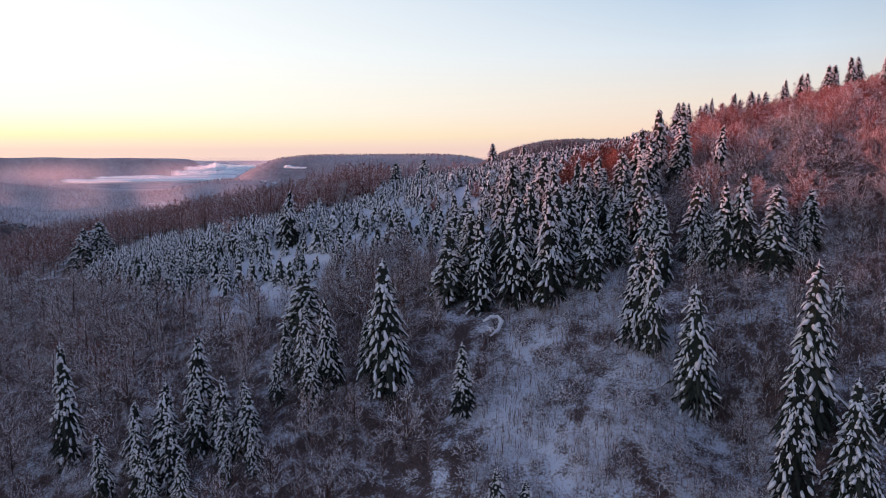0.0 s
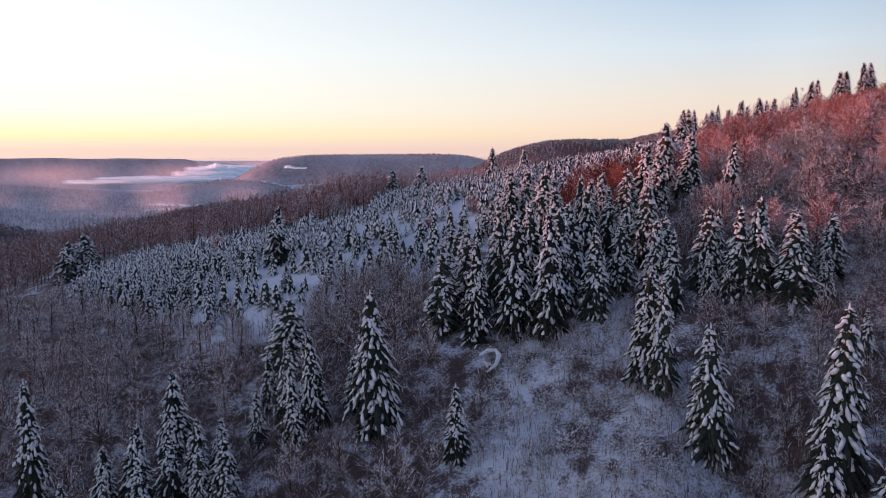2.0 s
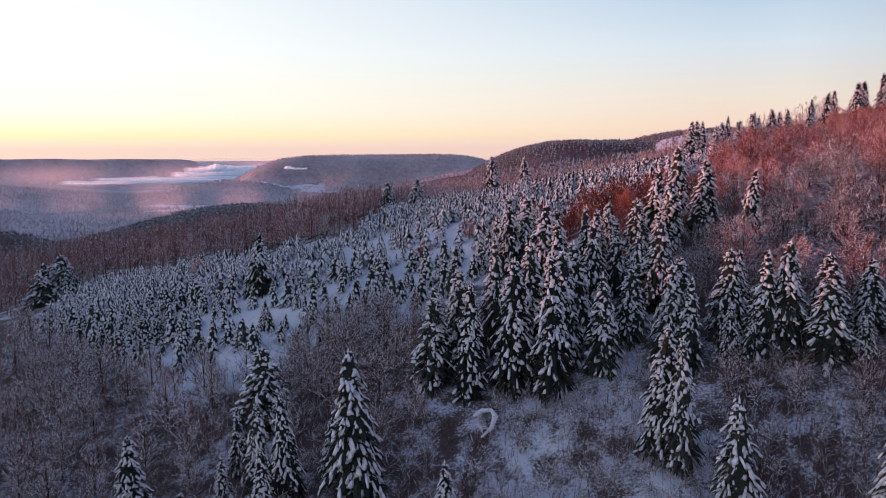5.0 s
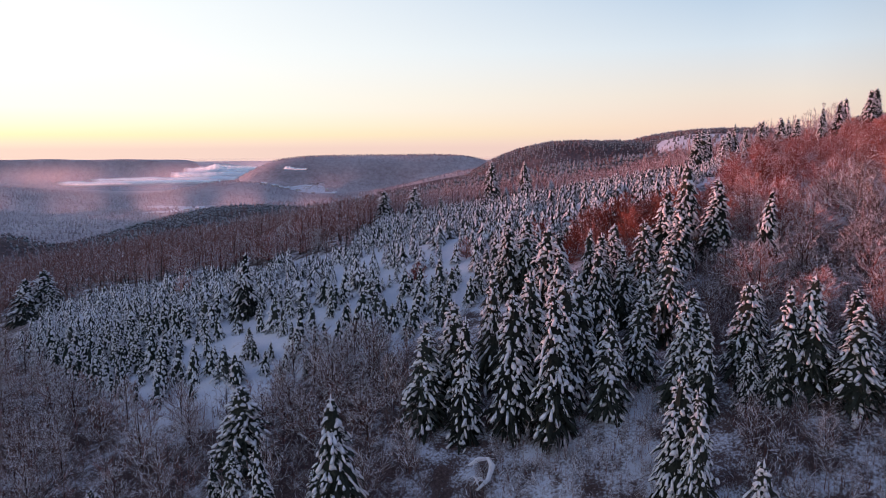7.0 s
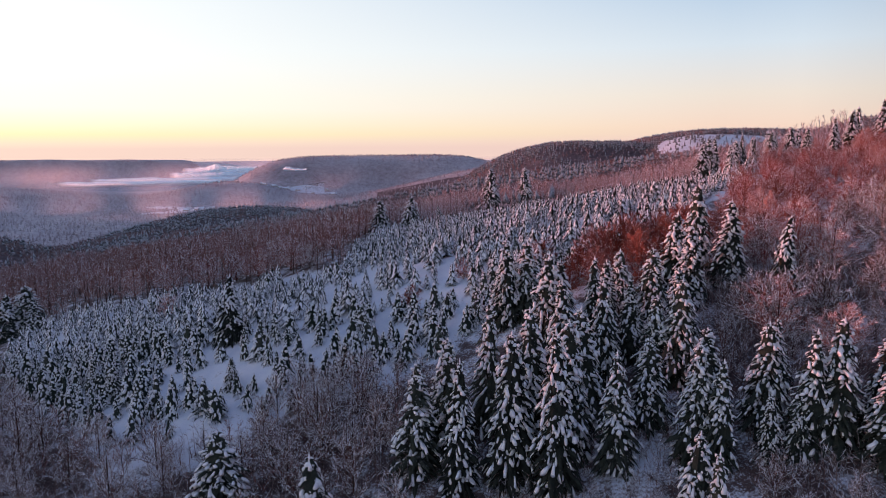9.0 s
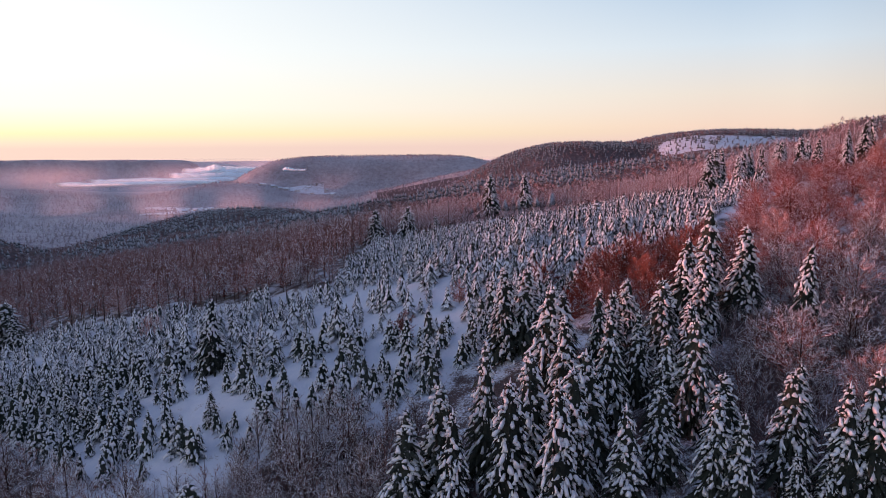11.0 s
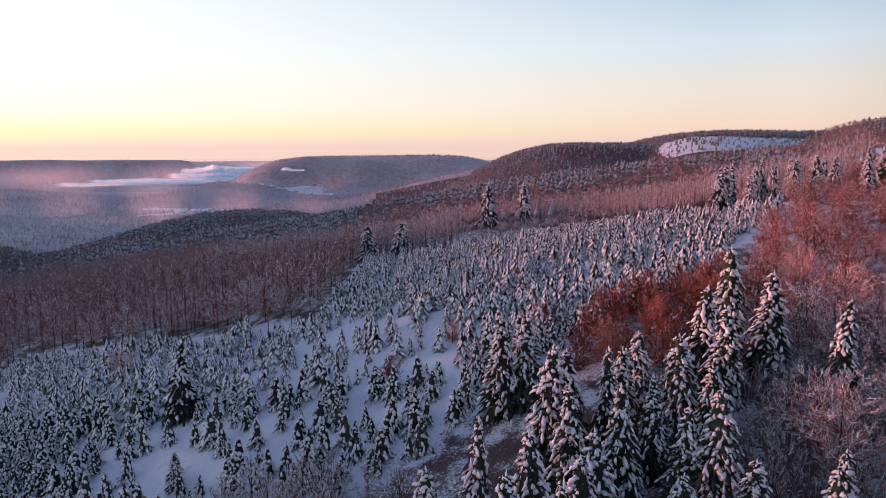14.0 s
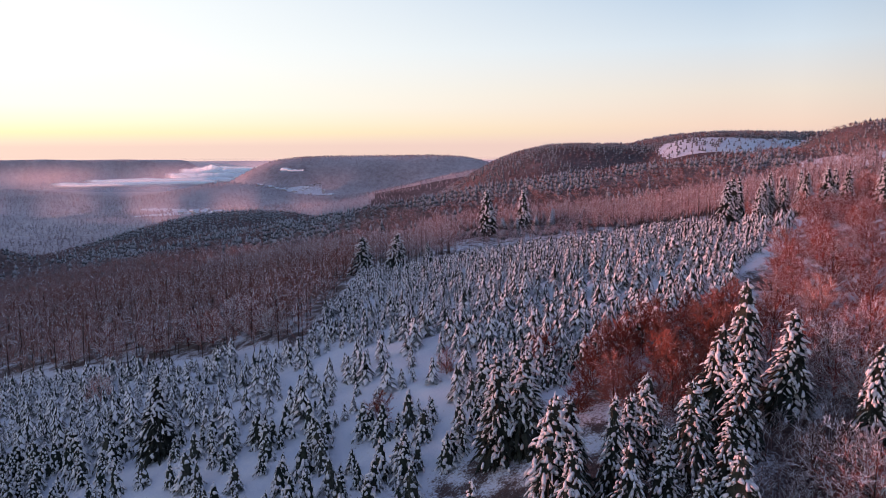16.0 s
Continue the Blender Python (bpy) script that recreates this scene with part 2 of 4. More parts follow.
def mesh_object(name, verts, faces, mats, parent=None, smooth_shade=False, which=None):
    me = bpy.data.meshes.new(name)
    me.from_pydata(verts, [], faces)
    for m in (mats if isinstance(mats, (list, tuple)) else [mats]):
        me.materials.append(m)
    if which is not None:
        me.polygons.foreach_set("material_index", which)
    if smooth_shade:
        me.polygons.foreach_set("use_smooth", [True] * len(me.polygons))
    me.update()
    ob = new(name, me)
    ob.parent = parent
    return ob


CX, CY = 0.0, 140.0
radii = [0.0] + list(np.concatenate([np.linspace(3, 260, 90), np.geomspace(264, 5050, 165)]))
ang = np.radians(np.concatenate([np.linspace(-40, 40, 250, endpoint=False), np.linspace(40, 320, 110, endpoint=False)]))
NA = len(ang)
gv = [(CX, CY, ground_z(CX, CY))]
for r in radii[1:]:
    gx, gy = CX + r * np.sin(ang), CY + r * np.cos(ang)
    gv += list(zip(gx.tolist(), gy.tolist(), land(gx, gy).tolist()))
gf = [(0, 1 + (j + 1) % NA, 1 + j) for j in range(NA)]
for i in range(len(radii) - 2):
    a, b = 1 + i * NA, 1 + (i + 1) * NA
    gf += [(a + j, a + (j + 1) % NA, b + (j + 1) % NA, b + j) for j in range(NA)]


# ---- where the open snow lies ----
def inside(x, y, poly):
    c = False
    for (x0, y0), (x1, y1) in zip(poly, poly[1:] + poly[:1]):
        if (y0 > y) != (y1 > y) and x < (x1 - x0) * (y - y0) / (y1 - y0) + x0:
            c = not c
    return c


PLANT = [(-112, 236), (-86, 232), (-62, 222), (-45, 216), (-20, 208), (-19, 240), (-19, 300), (10, 322), (55, 318), (85, 275), (88, 230), (66, 205), (52, 182), (30, 172), (16, 166), (4, 152), (-8, 146), (-44, 146), (-70, 168), (-95, 195)]
STRIP = [(-112, 236), (-62, 222), (-45, 216), (-20, 208), (-20, 212), (-40, 221), (-64, 227), (-100, 243)]
GAP = [(-54, 153), (-45, 140), (-26, 139), (-22, 150), (-50, 170)]
CLEARING = [(1, 78), (36, 72), (39, 90), (33, 104), (29, 112), (33, 124), (22, 126), (8, 117), (3, 103)]
FIELDS = [((565, 1755), (75, 95)), ((655, 1700), (95, 80)), ((760, 1690), (95, 85)), ((-760, 2330), (110, 80)), ((-900, 2450), (90, 60)), ((-620, 3090), (190, 45)), ((-840, 2240), (70, 50)), ((375, 725), (60, 75))]


def floor_kind(x, y):
    r = math.hypot(x, y)
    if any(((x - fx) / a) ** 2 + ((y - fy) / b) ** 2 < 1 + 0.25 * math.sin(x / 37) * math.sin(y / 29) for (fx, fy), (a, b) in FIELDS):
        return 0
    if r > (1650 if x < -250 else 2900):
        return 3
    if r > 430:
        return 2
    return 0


def litter_shade_at(x, y):
    """0 on open snow, 1 under trees: how far litter and painted shade darken it."""
    if math.hypot(x, y) > 470 or y < 20:
        return 0.1 if floor_kind(x, y) == 0 else 0.7
    spots9 = [(x + a, y + b) for a in (-2.5, 0, 2.5) for b in (-2.5, 0, 2.5)]
    open_snow = sum(inside(a, b, PLANT) or inside(a, b, GAP) or inside(a, b, CLEARING) or inside(a, b, STRIP) for a, b in spots9) / 9
    return (0.75 if y > 205 and x < 0 else 0.82 if x < 0 else 0.8 if y < 150 else 0.55) * (1 - open_snow) + 0.47 * inside(x, y, CLEARING)


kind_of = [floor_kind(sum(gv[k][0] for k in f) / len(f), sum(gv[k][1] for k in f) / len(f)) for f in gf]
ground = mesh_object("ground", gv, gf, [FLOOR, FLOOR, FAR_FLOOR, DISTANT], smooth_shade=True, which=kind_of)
layer = ground.data.attributes.new("litter_shade", "FLOAT", "POINT")
layer.data.foreach_set("value", [litter_shade_at(p[0], p[1]) for p in gv])
tagged(ground, "snow-covered hillside and valley floor in blue dusk shade", "ground", kind="structure")


# ---- tree shapes ----
class Geo:
    def __init__(self):
        self.v, self.f = [], []

    def loft(self, rings, tip=True, base=False):
        """Rings of equal count joined into a skin; the last one closes to a point."""
        o, n = len(self.v), len(rings[0])
        for ring in rings:
            self.v += [tuple(p) for p in ring]
        for i in range(len(rings) - 1):
            a, b = o + i * n, o + (i + 1) * n
            self.f += [(a + j, a + (j + 1) % n, b + (j + 1) % n, b + j) for j in range(n)]
        if tip:
            last = rings[-1]
            self.v.append(tuple(sum(p[k] for p in last) / n for k in range(3)))
            a = o + (len(rings) - 1) * n
            self.f += [(a + j, a + (j + 1) % n, len(self.v) - 1) for j in range(n)]
        if base:
            self.f.append(tuple(o + j for j in reversed(range(n))))

    def spike(self, p, q, r, n=3):
        """A thin twig from p to a point at q."""
        p, q = Vector(p), Vector(q)
        d = (q - p).normalized()
        a = d.orthogonal().normalized()
        b = d.cross(a)
        o = len(self.v)
        for j in range(n):
            w = 2 * math.pi * j / n
            self.v.append(tuple(p + r * (math.cos(w) * a + math.sin(w) * b)))
        self.v.append(tuple(q))
        self.f += [(o + j, o + (j + 1) % n, o + n) for j in range(n)]

    def twig(self, p, q, r):
        """The finest twigs, one narrow blade each."""
        a = (q - p).orthogonal().normalized() * r
        o = len(self.v)
        self.v += [tuple(p + a), tuple(p - a), tuple(q)]
        self.f.append((o, o + 1, o + 2))

    def tube(self, pts, rads, n=4, tip=True):
        rings = []
        for i, p in enumerate(pts):
            p = Vector(p)
            d = (Vector(pts[min(i + 1, len(pts) - 1)]) - Vector(pts[max(i - 1, 0)])).normalized()
            a = d.cross(Vector((0.3, 1, 0.2))).normalized()
            b = d.cross(a)
            rings.append([p + rads[i] * (math.cos(2 * math.pi * j / n) * a + math.sin(2 * math.pi * j / n) * b) for j in range(n)])
        self.loft(rings, tip)


def spruce_parts(rng, H, R, whorls, per, load=0.9, power=0.75, bare=0.05, unit=1.0, skirt=0.2, plump=1.0):
    """Trunk, needle crown and lying snow of a spruce, foot at the origin. unit: the length of a pad of snow."""
    trunk, crown, snow = Geo(), Geo(), Geo()
    lean = (rng.uniform(-0.025, 0.025) * H, rng.uniform(-0.025, 0.025) * H)
    axis = lambda h: Vector((lean[0] * (h / H) ** 2, lean[1] * (h / H) ** 2, h))
    reach_at = lambda f: R * ((1 - f) ** power) * (1 - 0.35 * max(0, 0.16 - f) / 0.16) + 0.03 * R
    lop, lop_az = rng.uniform(0.05, 0.2), rng.uniform(0, 6.28)
    trunk.tube([axis(-0.04 * H), axis(0.3 * H), axis(0.7 * H), axis(0.985 * H)], [0.014 * H, 0.011 * H, 0.006 * H, 0.001 * H], 5)
    # the shut, dark inside of the crown
    rings = []
    for f in (bare, 0.12, 0.3, 0.5, 0.7, 0.86, 0.95):
        q = 0.5 * reach_at(f) * (0.5 if f == bare else 1.0)
        rings.append([axis(f * H) + Vector((math.cos(a), math.sin(a), 0)) * q * rng.uniform(0.8, 1.2) for a in (0.9 * i + f for i in range(7))])
    crown.loft(rings)
    for k in range(whorls):
        f = bare + (0.96 - bare) * (k / (whorls - 1)) ** 0.92
        reach = reach_at(f) * rng.uniform(0.86, 1.1)
        n = max(4, round(per * (0.35 + 0.65 * (1 - f))))
        turn = rng.uniform(0, 6.28)
        for j in range(n):
            az = turn + (j + rng.uniform(-0.4, 0.4)) * 2 * math.pi / n
            r = reach * rng.uniform(0.62, 1.1) * (1 + lop * math.cos(az - lop_az))
            h = f * H + rng.uniform(-0.6, 0.6) * H / whorls
            droop = rng.uniform(0.5, 1.25) * (1.1 - 0.35 * f)
            o, sd = Vector((math.cos(az), math.sin(az), 0)), Vector((-math.sin(az), math.cos(az), 0))
            wide = (0.09 * r + 0.028 * R) * rng.uniform(0.7, 1.3)
            sway = rng.uniform(-0.18, 0.18) * r
            line = lambda s: axis(h) + o * (r * s) + sd * (sway * s * s) + Vector((0, 0, r * (0.22 * s - droop * s * s)))
            rings = []
            for s, q in ((0.12, 0.4), (0.55, 1.0), (0.85, 0.7)):
                w, c = wide * q * rng.uniform(0.8, 1.2), line(s)
                rings.append([c + sd * w - Vector((0, 0, 0.8 * w)), c + Vector((0, 0, 0.1 * w)), c - sd * w - Vector((0, 0, 0.8 * w)), c - Vector((0, 0, 0.6 * w + 0.03 * R))])
            crown.loft(rings)
            crown.v[-1] = tuple(line(1.04) - Vector((0, 0, 0.7 * wide)))
            for q in (-1, 1):
                p = line(rng.uniform(0.45, 0.85))
                crown.spike(p, p + sd * q * wide * rng.uniform(1.3, 2.4) + o * 0.14 * r - Vector((0, 0, wide * rng.uniform(1.0, 2.6))), 0.24 * wide)
            if rng.random() > (load if f > skirt else 0.35 * load):
                continue
            pads = 1 if r < 0.75 * unit else 2 if r < 1.4 * unit else 3 if r < 2.3 * unit else 4 if r < 3.1 * unit else 5
            for i in range(pads):
                if pads > 1 and rng.random() < 0.12:
                    continue
                mid = 0.26 + 0.76 * (i + rng.uniform(0.2, 0.9)) / pads
                half = min(0.22, 0.5 * unit * rng.uniform(0.3, 0.75) / max(r, 0.2))
                w0 = unit * plump * rng.uniform(0.11, 0.28) * (0.8 if pads == 1 else 1.0)
                slip, skew = wide * rng.uniform(-1.3, 1.3), unit * rng.uniform(-0.2, 0.2)
                rs = []
                for e, q in ((-1.0, 0.6), (-0.1, 1.0), (0.75, 0.85)):
                    c = line(mid + half * e) + sd * (slip + skew * e) + Vector((0, 0, 0.3 * w0))
                    w, t2 = w0 * q * rng.uniform(0.7, 1.3), w0 * q * rng.uniform(0.4, 0.8)
                    rs.append([c + sd * w - Vector((0, 0, 0.8 * w)), c + sd * 0.5 * w + Vector((0, 0, t2)), c - sd * 0.5 * w + Vector((0, 0, t2)), c - sd * w - Vector((0, 0, 0.8 * w))])
                snow.loft(rs, True, True)
                snow.v[-1] = tuple(line(mid + half * 1.0) + sd * (slip + skew) - Vector((0, 0, 0.2 * w0)))
            for i in range(2):
                p = line(rng.uniform(0.5, 1.02)) + sd * wide * rng.uniform(-1.8, 1.8) - Vector((0, 0, wide * rng.uniform(0, 1.0)))
                q = unit * rng.uniform(0.05, 0.12)
                snow.spike(p - o * q * 0.5 - sd * q * 0.4, p + o * q * 1.5 - Vector((0, 0, q * rng.uniform(0.6, 2.0))), q * 0.7)
    snow.tube([axis(0.93 * H), axis(0.965 * H), axis(1.0 * H)], [0.1 * unit, 0.13 * unit, 0.03 * unit], 5)
    return trunk, crown, snow


def make_spruce(name, label, group, category="tree", **kw):
    rng = random.Random(kw.pop("seed"))
    tr, cr, sn = spruce_parts(rng, **kw)
    root = tagged(new(name), label, category, group)
    mesh_object("trunk", tr.v, tr.f, BARK, root)
    mesh_object("crown", cr.v, cr.f, NEEDLES if category == "tree" else YOUNG_NEEDLES, root)
    tagged(mesh_object("snow_load", sn.v, sn.f, TREE_SNOW, root, True), "thick white snow lying on the boughs", kind="stuff")
    return root


def bare_parts(rng, H, spread, limbs, subs, twigs, low=0.25, thick=0.011, snow_share=0.5, snow_size=1.0, fine=0.018):
    """A leafless crown: limbs that rise and spread to a rounded, uneven dome, branches off them and short twigs, with snow along some upper sides."""
    trunk, crown, snow = Geo(), Geo(), Geo()
    bend = Vector((rng.uniform(-0.06, 0.06) * H, rng.uniform(-0.06, 0.06) * H, 0))
    axis = lambda f: bend * f * f + Vector((0, 0, f * H))
    trunk.tube([axis(-0.04), axis(0.25), axis(0.55), axis(0.86)], [thick * H, 0.8 * thick * H, 0.45 * thick * H, 0.1 * thick * H], 5)

    def ridge(p, q, w):
        s = (q - p).cross(Vector((0, 0, 1)))
        if s.length < 1e-4:
            return
        w = w * snow_size
        s, up, o = s.normalized() * w, Vector((0, 0, w * 1.2)), len(snow.v)
        snow.v += [tuple(p + s), tuple(p + up), tuple(p - s), tuple(q + up * 0.5)]
        snow.f += [(o, o + 1, o + 3), (o + 1, o + 2, o + 3)]

    wild = lambda k: Vector((rng.uniform(-1, 1), rng.uniform(-1, 1), rng.uniform(-0.75, 0.95))) * k
    zc = (low + 0.16) * H
    for i in range(limbs):
        az, el = 2.4 * i + rng.uniform(-0.5, 0.5), math.asin(min(1, max(-0.25, -0.2 + 1.2 * (i + rng.random()) / limbs)))
        size = rng.uniform(0.5, 0.8)
        p2 = bend * 0.6 + Vector((spread * math.cos(el) * math.cos(az) * size, spread * math.cos(el) * math.sin(az) * size, zc + (H - zc) * math.sin(el) * size))
        p0 = axis(min(0.8, max(0.55 * low, p2.z / H - rng.uniform(0.2, 0.4))))
        p1 = p0.lerp(p2, 0.5) + Vector((rng.uniform(-0.04, 0.04) * H, rng.uniform(-0.04, 0.04) * H, rng.uniform(-0.02, 0.05) * H))
        crown.tube([p0, p1, p2], [0.4 * thick * H, 0.25 * thick * H, 0.1 * thick * H], 3)
        if rng.random() < snow_share:
            ridge(p0.lerp(p1, 0.3), p1, 0.3 * thick * H)
            ridge(p1, p1.lerp(p2, rng.uniform(0.4, 1.0)), 0.22 * thick * H)
        d = (p2 - p0).normalized()
        for j in range(subs):
            s = rng.uniform(0.35, 2.0)
            b0 = p0.lerp(p1, s) if s < 1 else p1.lerp(p2, s - 1)
            e = (d * 0.75 + wild(0.8) + Vector((0, 0, 0.22))).normalized()
            b1 = b0 + e * spread * rng.uniform(0.22, 0.46) * (1.2 - 0.3 * s)
            b1.z = min(b1.z, H * rng.uniform(0.93, 1.04))
            crown.spike(b0, b1, 1.7 * fine)
            if rng.random() < snow_share:
                ridge(b0.lerp(b1, rng.uniform(0, 0.3)), b0.lerp(b1, rng.uniform(0.5, 0.9)), 2.6 * fine)
            for k in range(twigs):
                c0 = b0.lerp(b1, rng.uniform(0.2, 1.0))
                c1 = c0 + (e * 0.6 + wild(0.75) + Vector((0, 0, 0.2))).normalized() * spread * rng.uniform(0.08, 0.2)
                crown.twig(c0, c1, 1.35 * fine)
                if rng.random() < snow_share * 0.45:
                    ridge(c0, c0.lerp(c1, rng.uniform(0.5, 1.0)), 2.0 * fine)
    return trunk, crown, snow


def make_bare(name, label, group, twig, category="tree", **kw):
    rng = random.Random(kw.pop("seed"))
    tr, cr, sn = bare_parts(rng, **kw)
    root = tagged(new(name), label, category, group)
    mesh_object("trunk", tr.v, tr.f, BARK, root)
    mesh_object("crown", cr.v, cr.f, twig, root)
    tagged(mesh_object("snow_load", sn.v, sn.f, TREE_SNOW, root), "thin white snow along the branches", kind="stuff")
    return root


def stand(x, y, h, nominal, rng, wide=1.0):
    """Upright pose for a tree of that height on the ground."""
    s = h / nominal
    return Matrix.LocRotScale((x, y, ground_z(x, y) - 0.12), Euler((rng.uniform(-0.03, 0.03), rng.uniform(-0.03, 0.03), rng.uniform(0, 6.28))), (s * wide, s * wide, s))


def plant(templates, spots, rng):
    """spots: (x, y, height, width factor). Copies of the templates in turn; each template takes one spot itself."""
    for i, (x, y, h, wide) in enumerate(spots):
        root, nominal = templates[i % len(templates)] if i < len(templates) else rng.choice(templates)
        m = stand(x, y, h, nominal, rng, wide)
        if i >= len(templates):
            copy_thing(root, m)
    for (root, nominal), (x, y, h, wide) in zip(templates, spots):
        root.matrix_basis = stand(x, y, h, nominal, rng, wide)


def scatter(rng, poly, gap, tries, keep=None, taken=None):
    """Random places in a polygon, at least gap apart."""
    xs, ys = [p[0] for p in poly], [p[1] for p in poly]
    cell, got = {}, []
    for p in (taken or []):
        cell.setdefault((int(p[0] // gap), int(p[1] // gap)), []).append(p)
    for _ in range(tries):
        x, y = rng.uniform(min(xs), max(xs)), rng.uniform(min(ys), max(ys))
        if not inside(x, y, poly) or (keep and not keep(x, y)):
            continue
        i, j = int(x // gap), int(y // gap)
        if any((x - q[0]) ** 2 + (y - q[1]) ** 2 < gap * gap for a in (-1, 0, 1) for b in (-1, 0, 1) for q in cell.get((i + a, j + b), ())):
            continue
        cell.setdefault((i, j), []).append((x, y))
        got.append((x, y))
    return got


def wood_object(name, label, category, mats, kinds, spots, rng):
    """One joined object of many far or small trees. kinds: (verts, faces, material slots per face); spots: (x, y, z, size, width)."""
    shapes = [(np.array(v), np.array([i for g in f for i in g]), np.array([len(g) for g in f]), np.array(m)) for v, f, m in kinds]
    V, L, N, M, o = [], [], [], [], 0
    for x, y, z, s, w in spots:
        v, corners, counts, slots = shapes[rng.randrange(len(shapes))]
        a = rng.uniform(0, 6.28)
        c, n = math.cos(a) * s * w, math.sin(a) * s * w
        V.append(np.column_stack((x + v[:, 0] * c - v[:, 1] * n, y + v[:, 0] * n + v[:, 1] * c, z + v[:, 2] * s)))
        L.append(corners + o)
        N.append(counts)
        M.append(slots)
        o += len(v)
    V, L, N, M = np.concatenate(V), np.concatenate(L), np.concatenate(N), np.concatenate(M)
    me = bpy.data.meshes.new(name)
    me.vertices.add(len(V))
    me.vertices.foreach_set("co", V.astype(np.float32).ravel())
    me.loops.add(len(L))
    me.loops.foreach_set("vertex_index", L.astype(np.int32))
    me.polygons.add(len(N))
    me.polygons.foreach_set("loop_start", (np.cumsum(N) - N).astype(np.int32))
    for m in mats:
        me.materials.append(m)
    me.polygons.foreach_set("material_index", M.astype(np.int32))
    me.update(calc_edges=True)
    return tagged(new(name, me), label, category, kind="stuff")


def joined(parts, slots):
    v, f, m = [], [], []
    for g, s in zip(parts, slots):
        o = len(v)
        v += g.v
        f += [tuple(i + o for i in q) for q in g.f]
        m += [s] * len(g.f)
    return v, f, m


# ---- tall spruces ----
rng = random.Random(7)
FRONT = [(33, 93, 83.2), (2.8, 99, 74), (-8.3, 108, 84.4), (-17.7, 110.5, 77.7), (34.5, 115.4, 91.8), (28, 103, 88.3), (29.4, 101, 87.7), (42, 81.6, 88),
         (-25.7, 109.7, 69.8), (-38.7, 111.5, 71.8), (37, 74, 79.5), (43, 73, 77), (52, 95, 84.5), (57, 92, 83), (-57.6, 108, 71.5),
         (-22, 113, 76), (6, 80, 64.5), (9, 79, 63.5), (-38, 98, 63.5), (-31, 100, 65.5), (-28, 101, 66), (-42, 97, 62.5), (-36, 103, 66), (-33, 104, 67.5), (-45, 103, 64), (-40, 94, 60), (-35, 93, 60.5), (-26, 96, 62.5), (-48, 98, 61), (-41, 104, 66.5), (-30, 96, 61), (-30, 107, 66.5), (-20, 107, 72), (-12, 112, 74), (-26, 118, 73), (60, 88, 84), (49, 78, 78)]
CLUSTER = [(0.6, 124.5, 88.8), (6, 121, 90), (17.1, 117, 95), (12, 121, 93.5), (14.6, 156, 100), (17.6, 157, 99.6), (18.9, 140.7, 100), (10, 130, 95.5), (31.9, 132, 95.3),
           (34.6, 130.7, 97.8), (39.6, 150.4, 104.7), (48.6, 150.6, 106.5), (44.9, 156.2, 108.9), (31.5, 149.5, 99), (25.9, 142.7, 99), (21.6, 143.3, 98.3), (20.3, 135, 97.2),
           (26, 135, 97), (29, 124, 92), (32.8, 117.1, 93.3), (22, 127, 95), (15, 126, 95), (24, 118, 92), (19, 122, 94.5), (30, 138, 97), (37, 138, 98), (35, 144, 100), (41, 146, 103), (28, 146, 98), (36, 124, 93), (5, 128, 91)]
RIGHT = [(41, 119, 95), (42, 113, 88.5), (39.5, 113.5, 88.5), (43.5, 113.5, 95.5), (46.3, 113.2, 96.8), (49.4, 108.9, 94.8), (51.5, 113.5, 95), (53.5, 108, 90), (44, 124, 94), (56, 112, 94.5), (52.4, 140.6, 105), (118, 200, 126), (122, 207, 126), (101.5, 224, 119.5), (106, 232, 122),
         (80, 255, 116.5), (99.6, 256, 119), (95, 264, 118.5), (95, 246, 119), (112, 236, 124), (117, 241, 125), (122, 238, 127), (84, 262, 117), (88, 268, 117), (103, 250, 120), (128, 246, 128), (133, 240, 130), (126, 232, 129), (86, 250, 115), (90, 257, 116), (92, 261, 116.5), (98, 262, 117), (100, 268, 117), (104, 262, 118), (108, 256, 119.5), (97, 252, 117), (110, 264, 119), (106, 247, 119.5)]
LONE = [(-37.3, 177, 90.6), (-115.3, 233.5, 75.4), (-112, 238, 77.2), (-109, 236, 74), (-20, 312, 95.2), (-8.7, 308, 97), (28.2, 424.7, 104.5), (46.7, 426.8, 104), (2, 318, 92.5), (-31, 156, 78.6), (-24.5, 126.9, 79.4), (-55, 165, 76), (-62, 172, 75)]
# high skirt: low boughs carry less snow, which also stands in for their shade
spruces = [(make_spruce("spruce", "tall dark green spruce with boughs bent under thick snow", "tall spruces on the slope", seed=s, H=18.0, R=r, whorls=w, per=15, power=p, load=l, skirt=k), 18.0)
           for s, r, w, p, l, k in ((1, 3.9, 26, 0.66, 0.86, 0.3), (2, 3.4, 26, 0.74, 0.8, 0.4), (3, 4.1, 25, 0.64, 0.9, 0.22), (4, 3.6, 27, 0.7, 0.84, 0.3), (5, 3.3, 26, 0.76, 0.74, 0.38), (6, 3.8, 26, 0.7, 0.92, 0.18))]
tall = FRONT + CLUSTER + RIGHT + LONE
spots = []
for x, y, top in tall:
    h = max(5.5, top - ground_z(x, y))
    spots.append((x, y, h, min(1.25, max(0.9, 1.08 * (16.0 / h) ** 0.6)) * rng.uniform(0.92, 1.25) * (1.9 if x < -100 else 1.35 if (x, y, top) in LONE or x == 0.6 else 1.0)))
plant(spruces, spots, rng)
occupied = [(x, y) for x, y, _ in tall]

